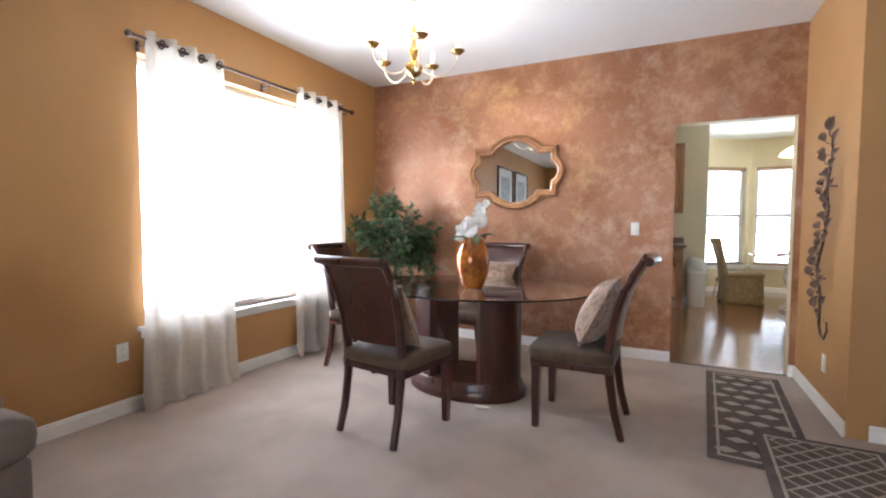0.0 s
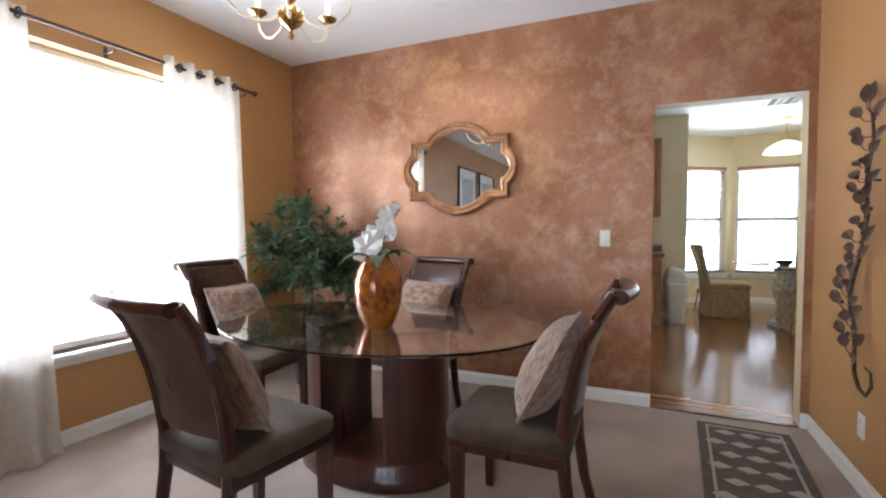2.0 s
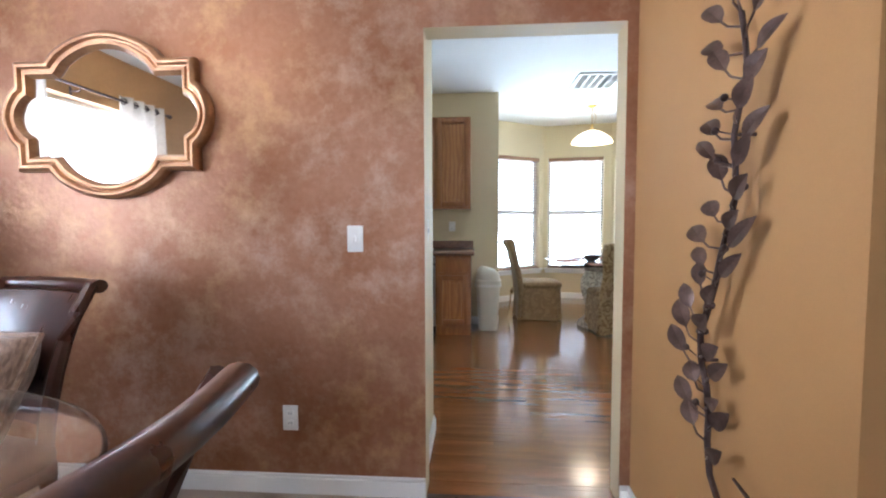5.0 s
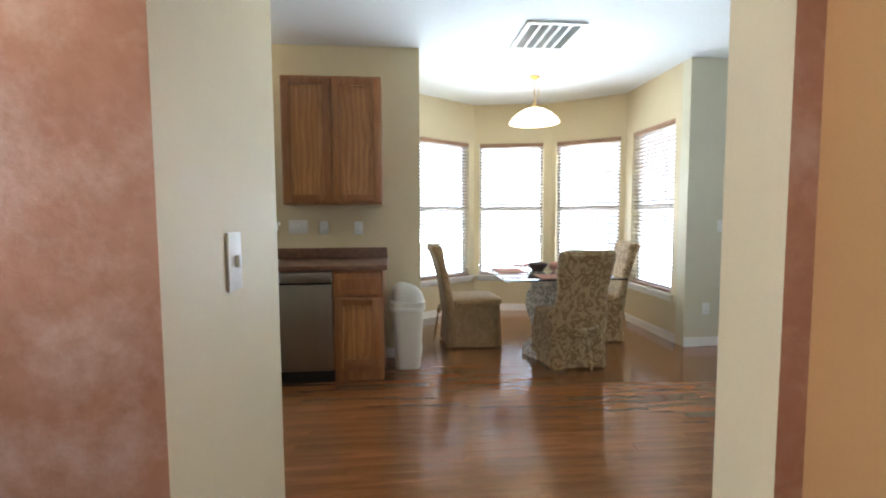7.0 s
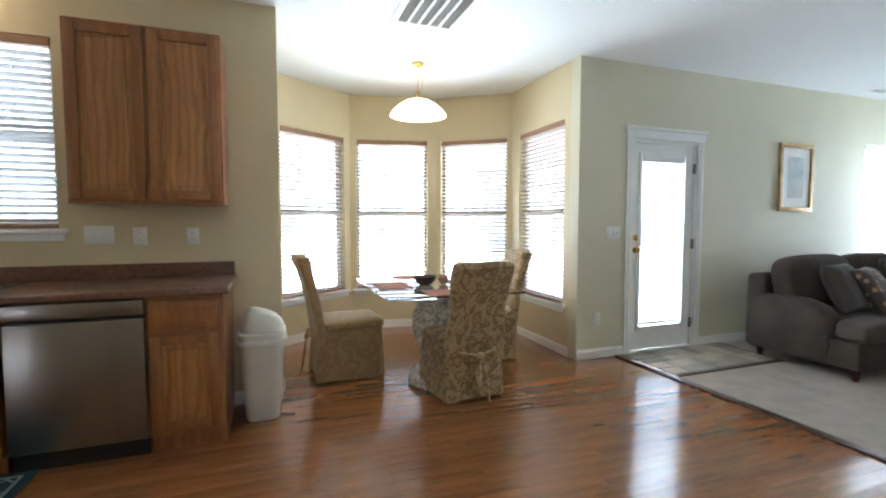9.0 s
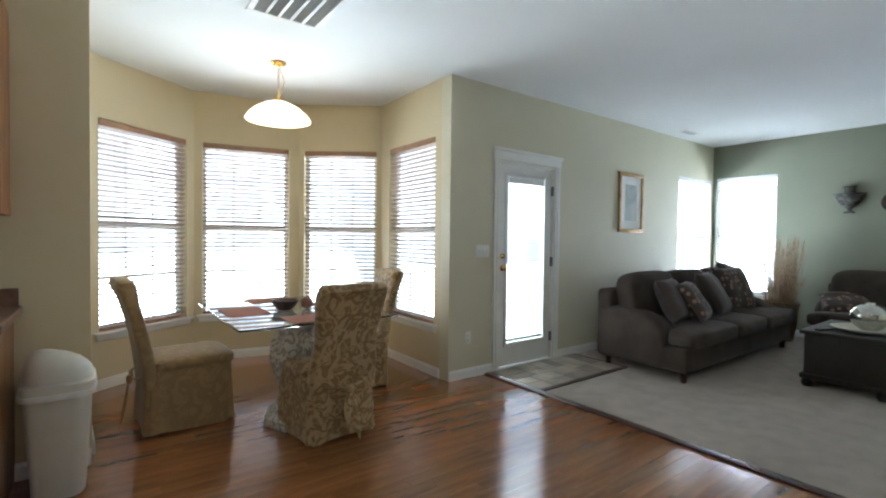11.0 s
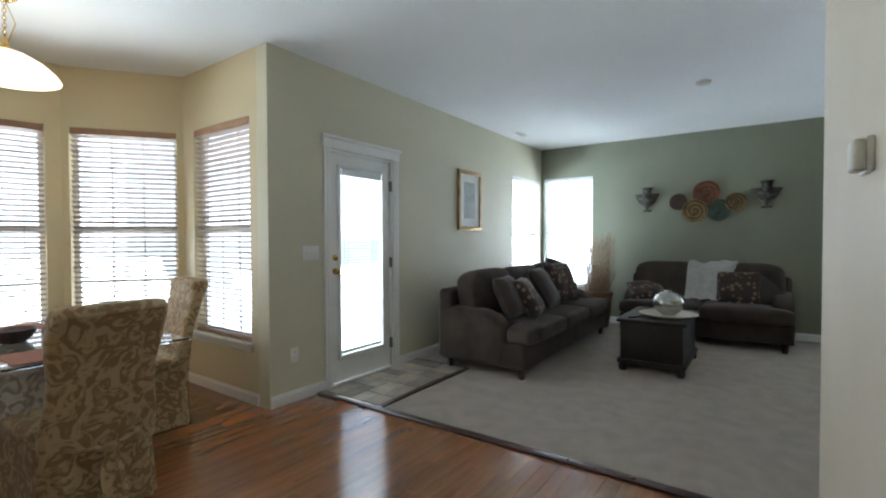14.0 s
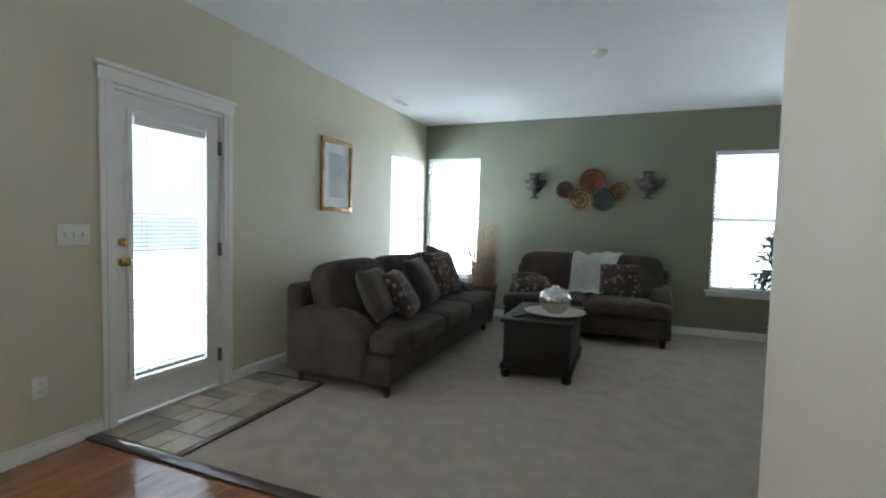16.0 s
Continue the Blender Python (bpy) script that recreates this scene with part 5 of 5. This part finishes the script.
def slip_chair(at, rz, cloth, bow=True):
    """A parsons chair under a floor-length cover; its seat faces +y."""
    t = thing("slipcovered_chair", "dining chair under a gold damask slipcover tied at the back", "chair", at, rz, group="chairs round the breakfast table")
    bm = bmesh.new()
    # skirt with soft folds
    n, k = 72, 8
    rows = []
    for i in range(k + 1):
        f = i / k
        z = 0.44 * (1 - f) + 0.012 * f
        row = []
        for j in range(n):
            a = 2 * math.pi * j / n
            x, y = 0.235 * spow(math.cos(a), 0.3), 0.26 * spow(math.sin(a), 0.3)
            w = 1 + f * (0.08 + 0.035 * math.sin(9 * a) + 0.02 * math.sin(17 * a + 1))
            row.append(bm.verts.new((x * w, y * w, z - 0.008 * f * math.sin(5 * a))))
        rows.append(row)
    for r, s in zip(rows, rows[1:]):
        for j in range(n):
            bm.faces.new((r[j], r[(j + 1) % n], s[(j + 1) % n], s[j]))
    part("skirt", bm, cloth, t)
    bm = bmesh.new()
    puff(bm, 0, 0.02, 0.44, 0.245, 0.255, 0.05, 0.25, 0.5)
    part("seat", bm, cloth, t)
    bm = bmesh.new()
    rows = []
    k = 14
    for i in range(k + 1):
        f = i / k
        z = 0.3 + 0.66 * f
        cy = -0.235 - 0.13 * f ** 1.6
        row = []
        for j in range(32):
            a = 2 * math.pi * j / 32
            row.append(bm.verts.new(((0.225 - 0.0 * f + 0.012 * math.sin(f * 9)) * spow(math.cos(a), 0.25), cy + (0.042 + 0.02 * max(0, f - 0.85) / 0.15) * spow(math.sin(a), 0.5), z)))
        rows.append(row)
    top = [[bm.verts.new((v.co.x * (1 - 0.12 * q * q), v.co.y + (-0.373 - v.co.y) * 0.35 * q, 0.96 + 0.04 * math.sin(q * math.pi / 2))) for v in rows[-1]] for q in (0.5, 1.0)]
    rows += top
    for r, s in zip(rows, rows[1:]):
        for j in range(32):
            bm.faces.new((r[j], r[(j + 1) % 32], s[(j + 1) % 32], s[j]))
    bm.faces.new(rows[0][::-1]), bm.faces.new(rows[-1])
    part("back_cover", bm, cloth, t)
    if bow:
        bm = bmesh.new()
        tube(bm, [(-0.235, -0.2, 0.4), (-0.12, -0.305, 0.36), (0, -0.315, 0.34), (0.12, -0.305, 0.36), (0.235, -0.2, 0.4)], 0.014, 6, flat=0.5)
        puff(bm, 0.0, -0.325, 0.335, 0.03, 0.02, 0.03, 0.8, 0.8, 12, 8)
        blade(bm, (0.01, -0.33, 0.33), (0.04, -0.39, 0.02), 0.03, 0.01, Vector((0, 1, 0)), 5)
        blade(bm, (-0.01, -0.33, 0.33), (-0.03, -0.37, 0.1), 0.03, 0.01, Vector((0, 1, 0)), 5)
        part("tie", bm, cloth, t, "knotted cloth tie")
    return t


slip_chair((1.09, 8.66, 0), -86, SLIPPLAIN)
slip_chair((1.84, 7.97, 0), 5, SLIP)
slip_chair((2.38, 8.72, 0), 84, SLIP)


# ---- family room ----
def sofa(name, label, at, rz, w, seats, cloth=SOFA):
    """Front faces -y; at is the middle of its back edge."""
    t = thing(name, label, "sofa", at, rz)
    d = 0.98
    part("base", boxed(-w / 2 + 0.04, -d + 0.05, 0.1, w / 2 - 0.04, -0.06, 0.32, bevel=0.02, seg=3), cloth, t)
    for s in (-1, 1):
        bm = bmesh.new()
        x = s * (w / 2 - 0.13)
        prof = [(-0.02, 0.60), (-0.1, 0.62), (-0.3, 0.625), (-0.5, 0.605), (-0.62, 0.565), (-0.70, 0.49), (-0.725, 0.40), (-0.72, 0.28), (-0.71, 0.10), (-0.06, 0.10), (-0.02, 0.3)]
        ra, rb = [bm.verts.new((x - 0.105, y, z)) for y, z in prof], [bm.verts.new((x + 0.105, y, z)) for y, z in prof]
        for k in range(len(prof)):
            j = (k + 1) % len(prof)
            bm.faces.new((ra[k], ra[j], rb[j], rb[k]))
        fa, fb = bm.faces.new(ra[::-1]), bm.faces.new(rb)
        bmesh.ops.bevel(bm, geom=[e for f in (fa, fb) for e in f.edges], offset=0.05, segments=4, affect="EDGES", profile=0.5)
        part("arm", bm, cloth, t)
    bm = bmesh.new()
    box(bm, -w / 2 + 0.03, -0.17, 0.1, w / 2 - 0.03, 0.0, 0.79, 0.05, 4)
    part("back", bm, cloth, t)
    iw = (w - 0.44) / seats
    for k in range(seats):
        x = -w / 2 + 0.22 + iw * (k + 0.5)
        bm = bmesh.new()
        puff(bm, x, -0.615, 0.40, iw / 2 + 0.003, 0.40, 0.095, 0.18, 0.45, 36, 14)
        lo, hi = x - iw / 2 - (0.19 if k == 0 else 0), x + iw / 2 + (0.19 if k == seats - 1 else 0)
        puff(bm, (lo + hi) / 2, -0.865, 0.40, (hi - lo) / 2, 0.125, 0.092, 0.25, 0.5, 36, 14)
        part("seat_cushion", bm, cloth, t)
        bm = bmesh.new()
        puff(bm, 0, 0, 0, iw / 2 + (0.06 if k in (0, seats - 1) else 0.0), 0.13, 0.25, 0.42, 0.5, 36, 16, Matrix.Translation((x + (-0.06 if k == 0 else 0.06 if k == seats - 1 else 0), -0.285, 0.715)) @ Matrix.Rotation(radians(-12), 4, "X"))
        part("back_cushion", bm, cloth, t)
    for s in (-1, 1):
        for y in (-0.87, -0.1):
            bm = bmesh.new()
            lathe(bm, [(0.001, 0), (0.026, 0.0), (0.036, 0.1), (0.001, 0.101)], (s * (w / 2 - 0.12), y, 0), n=4)
            part("leg", bm, CHERRY, t, "short tapered reddish wooden leg")
    return t


sofa("sofa", "taupe microfibre three-seat sofa along the cream wall", (6.08, 7.88, 0), 0, 2.7, 3)
loveseat = sofa("loveseat", "dark taupe microfibre loveseat against the sage wall", (8.2, 5.84, 0), -90, 1.9, 2)
PLAIN, FIGURED = "plain brown pillow on the sofa", "brown and tan patterned pillow on the sofa"
for x, y, z, turn, m, lab, w in ((5.2, 7.3, 0.70, (64, 0, 8), SOFADARK, PLAIN, 0.22), (5.42, 7.2, 0.68, (56, 0, 14), PILLOWPAT, FIGURED, 0.22), (6.02, 7.27, 0.72, (60, 0, 10), SOFADARK, PLAIN, 0.25),
                                 (6.62, 7.3, 0.74, (66, 0, -14), PILLOWPAT, FIGURED, 0.26), (7.0, 7.45, 0.78, (62, 14, -12), SOFADARK, PLAIN, 0.24)):
    throw_pillow("throw_pillow", lab, m, (x, y, z), turn, w, w, 0.09)
for x, y, z, turn, m, lab in ((7.72, 5.46, 0.66, (0, -70, 0), PILLOWPAT, "brown and tan patterned pillow on the loveseat"), (7.8, 5.2, 0.64, (10, -66, 12), SOFADARK, "plain brown pillow on the loveseat"),
                              (7.68, 6.5, 0.57, (0, -25, 20), PILLOWPAT, "brown and tan patterned pillow on the loveseat")):
    throw_pillow("throw_pillow", lab, m, (x, y, z), turn, 0.22, 0.24, 0.08)

t = thing("throw_blanket", "pale grey knitted throw draped over the loveseat", "blanket")
bm = bmesh.new()
cloth_under = np.array([(8.2 + v.co.y, 5.84 - v.co.x, v.co.z) for c in loveseat.children if "cushion" in c.name or "back" in c.name for v in c.data.vertices])
rows = []
for i in range(26):
    x = 8.06 - 0.44 * i / 25
    row = []
    for j in range(23):
        y = 5.42 + 0.17 * (i / 25) ** 1.5 + (0.6 - 0.12 * i / 25) * j / 22
        close = cloth_under[(abs(cloth_under[:, 0] - x) < 0.04) & (abs(cloth_under[:, 1] - y) < 0.06)]
        row.append([x, y, max(0.5, close[:, 2].max()) if len(close) else 0.5])
    rows.append(row)
grid = np.array(rows)
for _ in range(2):
    g = np.pad(grid[:, :, 2], 1, mode="edge")
    grid[:, :, 2] = np.maximum(grid[:, :, 2], (g[:-2, 1:-1] + g[2:, 1:-1] + g[1:-1, :-2] + g[1:-1, 2:]) / 4)
rows = [[bm.verts.new((grid[i, j, 0], grid[i, j, 1], grid[i, j, 2] + 0.014 + 0.008 * math.sin(j * 0.9 + i * 0.25) + 0.005 * math.sin(j * 2.1 - i * 0.4))) for j in range(23)] for i in range(26)]
for r, q in zip(rows, rows[1:]):
    for j in range(22):
        bm.faces.new((r[j], r[j + 1], q[j + 1], q[j]))
ext = bmesh.ops.extrude_face_region(bm, geom=list(bm.faces))
for v in [g for g in ext["geom"] if isinstance(g, bmesh.types.BMVert)]:
    v.co += Vector((-0.004, 0, 0.006))
part("cloth", bm, THROW, t)

t = thing("trunk_coffee_table", "black-brown wooden trunk coffee table on the carpet", "coffee table", (6.13, 6.08, 0))
part("body", boxed(-0.44, -0.275, 0.09, 0.44, 0.275, 0.47, bevel=0.006, seg=2), DARKWOOD, t)
part("top", boxed(-0.475, -0.305, 0.47, 0.475, 0.305, 0.505, bevel=0.008, seg=2), DARKWOOD, t)
bm = bmesh.new()
box(bm, -0.465, -0.3, 0.07, 0.465, 0.3, 0.115, 0.01, 2)
part("base_moulding", bm, DARKWOOD, t)
for sx in (-1, 1):
    for sy in (-1, 1):
        bm = bmesh.new()
        lathe(bm, [(0.001, 0), (0.03, 0.0), (0.042, 0.03), (0.03, 0.07), (0.001, 0.072)], (sx * 0.42, sy * 0.255, 0), n=14)
        part("foot", bm, DARKWOOD, t)
t = thing("serving_tray", "round cream ceramic tray on the trunk", "tray", (6.02, 5.98, 0.5055))
bm = bmesh.new()
lathe(bm, [(0.001, 0.0), (0.15, 0.0), (0.165, 0.012), (0.262, 0.03), (0.268, 0.036), (0.17, 0.022), (0.001, 0.018)], n=40)
part("dish", bm, TRAY, t)
t = thing("round_vase", "silvery globe vase standing on the tray", "vase", (6.02, 5.98, 0.524))
bm = bmesh.new()
lathe(bm, [(0.001, 0.0), (0.06, 0.0), (0.108, 0.038), (0.138, 0.092), (0.14, 0.135), (0.116, 0.188), (0.07, 0.22), (0.038, 0.228), (0.034, 0.244), (0.026, 0.244), (0.026, 0.22), (0.001, 0.2)], n=36)
part("body", bm, SILVERVASE, t)
t = thing("remote_control", "black remote control on the trunk", "remote", (5.8, 6.24, 0.5055), 70)
part("case", boxed(-0.022, -0.09, 0, 0.022, 0.09, 0.018, bevel=0.006, seg=2), BLACKPL, t)

t = thing("reed_basket", "wicker basket of dried reeds in the corner", "basket", (7.84, 7.2, 0))
bm = bmesh.new()
lathe(bm, [(0.001, 0), (0.15, 0.0), (0.18, 0.2), (0.2, 0.45), (0.215, 0.46), (0.215, 0.5), (0.19, 0.5), (0.17, 0.2), (0.001, 0.05)], n=28)
part("basket", bm, WICKER, t)
random.seed(21)
bm = bmesh.new()
bmp = bmesh.new()
for k in range(210):
    a, r = random.uniform(0, 6.28), random.uniform(0, 0.13)
    h, lean = random.uniform(0.7, 1.28), random.uniform(0.02, 0.2)
    p = [(r * math.cos(a), r * math.sin(a), 0.1), ((r + lean * 0.4) * math.cos(a), (r + lean * 0.4) * math.sin(a), h * 0.6), ((r + lean) * math.cos(a), (r + lean) * math.sin(a), h)]
    tube(bm, p, [0.004, 0.003, 0.0015], 4)
    if k % 3 == 0:
        d = (Vector(p[2]) - Vector(p[1])).normalized()
        tube(bmp, [Vector(p[2]) - d * 0.12, Vector(p[2]), Vector(p[2]) + d * 0.1], [0.002, 0.008, 0.002], 5)
part("reed", bm, REED, t, kind="stuff")
part("seed_head", bmp, REED, t, kind="stuff")

for y in (6.615, 5.185):
    t = thing("wall_urn", "verdigris half-urn sconce on the sage wall", "wall planter", (8.26, y, 1.665), group="urns on the sage wall")
    bm = bmesh.new()
    lathe(bm, [(0.001, 0.0), (0.055, 0.0), (0.06, 0.015), (0.022, 0.03), (0.02, 0.055), (0.07, 0.09), (0.12, 0.15), (0.145, 0.21), (0.15, 0.225), (0.165, 0.235), (0.165, 0.25), (0.1, 0.255), (0.06, 0.265), (0.055, 0.3), (0.075, 0.335), (0.08, 0.345), (0.06, 0.345), (0.04, 0.3), (0.001, 0.28)], n=32, sx=0.75)
    bmesh.ops.bisect_plane(bm, geom=bm.verts[:] + bm.edges[:] + bm.faces[:], plane_co=(-0.002, 0, 0), plane_no=(1, 0, 0), clear_outer=True)
    bmesh.ops.holes_fill(bm, edges=[e for e in bm.edges if e.is_boundary])
    part("bowl", bm, URN, t)
for (y, z, r), mm in zip(((6.2, 1.785, 0.115), (5.86, 1.895, 0.165), (6.0, 1.655, 0.16), (5.72, 1.655, 0.15), (5.52, 1.757, 0.125)), PLATECOL):
    t = thing("wall_plate", mm.name.replace("_", " ") + " with a raised spiral on the sage wall", "wall art", (8.259, y, z), group="spiral plates on the sage wall")
    off = 0.006 if r > 0.155 else 0.018
    bm = bmesh.new()
    lathe(bm, [(0.001, 0.004), (r * 0.5, 0.006), (r * 0.9, 0.02), (r, 0.028), (r, 0.033), (r * 0.86, 0.027), (r * 0.5, 0.014), (0.001, 0.012)], n=36)
    bmesh.ops.transform(bm, matrix=Matrix.Translation((-off * 0.0, 0, 0)) @ Matrix.Rotation(radians(-90), 4, "Y"), verts=bm.verts)
    part("dish", bm, mm, t)
    bm = bmesh.new()
    tube(bm, [(-0.014 - 0.016 * (q / 60), r * 0.92 * (0.08 + 0.92 * q / 60) * math.cos(q * 0.26), r * 0.92 * (0.08 + 0.92 * q / 60) * math.sin(q * 0.26)) for q in range(61)], r * 0.055, 6)
    part("spiral", bm, PLATERIB, t, "raised dark bronze spiral rib")

bush("potted_palm", "feathery green potted palm by the family room window", (7.95, 3.78, 0), 1.25, 0.42, 0.55, 700, 0.15, 15, 0.16, 0.014)

t = thing("ceiling_register", "small white ceiling register near the back wall", "vent", (6.93, 8.0, CEIL))
part("frame", boxed(-0.17, -0.06, -0.01, 0.17, 0.06, 0.0, bevel=0.003), TRIM, t)
for k in range(5):
    part("slot", boxed(-0.14, -0.04 + 0.018 * k, -0.0115, 0.14, -0.033 + 0.018 * k, -0.0095), GREYPL, t)
t = thing("smoke_detector", "round white smoke detector on the ceiling", "smoke detector", (5.98, 5.69, CEIL))
bm = bmesh.new()
lathe(bm, [(0.001, -0.035), (0.045, -0.033), (0.06, -0.022), (0.065, 0.0), (0.001, 0.0)], n=28)
part("case", bm, PLASTIC, t)
t = thing("thermostat", "ivory plastic thermostat on the pink-beige wall", "thermostat", (2.49, 5.01, 1.47))
part("back", boxed(-0.05, 0, -0.042, 0.065, 0.016, 0.042, bevel=0.006, seg=2), PLASTIC, t)
part("cover", boxed(-0.055, 0.0155, -0.04, 0.02, 0.042, 0.036, bevel=0.01, seg=3), BINPL, t)

# Front room sofa, its arm beside the window wall
sofa("front_sofa", "grey upholstered sofa below the framed pictures", (-2.9, -0.06, 0), 90, 2.3, 2, GREYCLOTH).scale = (1, 1, 1.12)

# ---- floor pieces ----
# Slate tiles before the patio door
pad = tagged(part("tile_bed", boxed(3.606, 7.6, 0.0005, 4.87, 8.245, 0.008), GROUT, smooth=False), "slate tile landing before the patio door", "tile floor", kind="structure")
random.seed(31)
cells = []


def split(x0, y0, x1, y1, depth):
    if depth == 0 or min(x1 - x0, y1 - y0) < 0.16:
        cells.append((x0, y0, x1, y1))
    elif (x1 - x0) > (y1 - y0):
        c = x0 + (x1 - x0) * random.choice((0.4, 0.5, 0.6))
        split(x0, y0, c, y1, depth - 1), split(c, y0, x1, y1, depth - 1)
    else:
        c = y0 + (y1 - y0) * random.choice((0.4, 0.5, 0.6))
        split(x0, y0, x1, c, depth - 1), split(x0, c, x1, y1, depth - 1)


split(3.612, 7.618, 4.86, 8.24, 4)
bm = bmesh.new()
box(bm, 3.606, 7.575, 0, 4.885, 7.6, 0.013, 0.004, 2), box(bm, 4.8705, 7.6, 0, 4.885, 8.235, 0.013, 0.004, 2)
tagged(part("threshold", bm, CHERRY), "dark wooden edge strip round the tile landing", "threshold", kind="structure")
for x0, y0, x1, y1 in cells:
    part("tile", boxed(x0 + 0.004, y0 + 0.004, 0.007, x1 - 0.004, y1 - 0.004, 0.0135, bevel=0.0015), SLATE, pad, smooth=False)

# Oak strips
random.seed(41)
W, LENS = 0.083, (0.7, 0.95, 1.2)
shared = {}
for L in LENS:
    bm = boxed(0.0004, 0.0004, -0.016, L - 0.0004, W - 0.0004, 0.0)
    me = bpy.data.meshes.new("plank")
    bm.to_mesh(me), bm.free()
    me.materials.append(PLANK)
    shared[L] = me
rest = bmesh.new()
count = 0
y = 4.815
while y < 10.4:
    if y < 8.2:
        xa, xb = -3.2, 3.54
    else:
        xa, xb = (0.42, 3.25) if y < 9.6 else (0.42 + max(0, y - 9.62) * 1.1, 3.25 - max(0, y - 9.5) * 1.3)
    x = xa - random.uniform(0, 0.6)
    while x < xb - 0.02:
        L = random.choice(LENS)
        a, b = max(x, xa), min(x + L, xb)
        if a <= x and b >= x + L and x > -0.3 and y < 9.0 and count < 300:
            o = new("plank", shared[L])
            o.parent = KFLOOR
            o.location = (x, y, 0)
            count += 1
        elif b - a > 0.01:
            box(rest, a + 0.0004, y + 0.0004, -0.016, b - 0.0004, y + W - 0.0004, 0.0)
        x += L
    y += W
for y in (4.70, 4.783):
    box(rest, 0.096, y, -0.016, 0.934, min(y + W, 4.8145) - 0.0008, -0.0002)
part("planks", rest, PLANK, KFLOOR, "glossy reddish oak floor strips", smooth=False, kind="stuff")
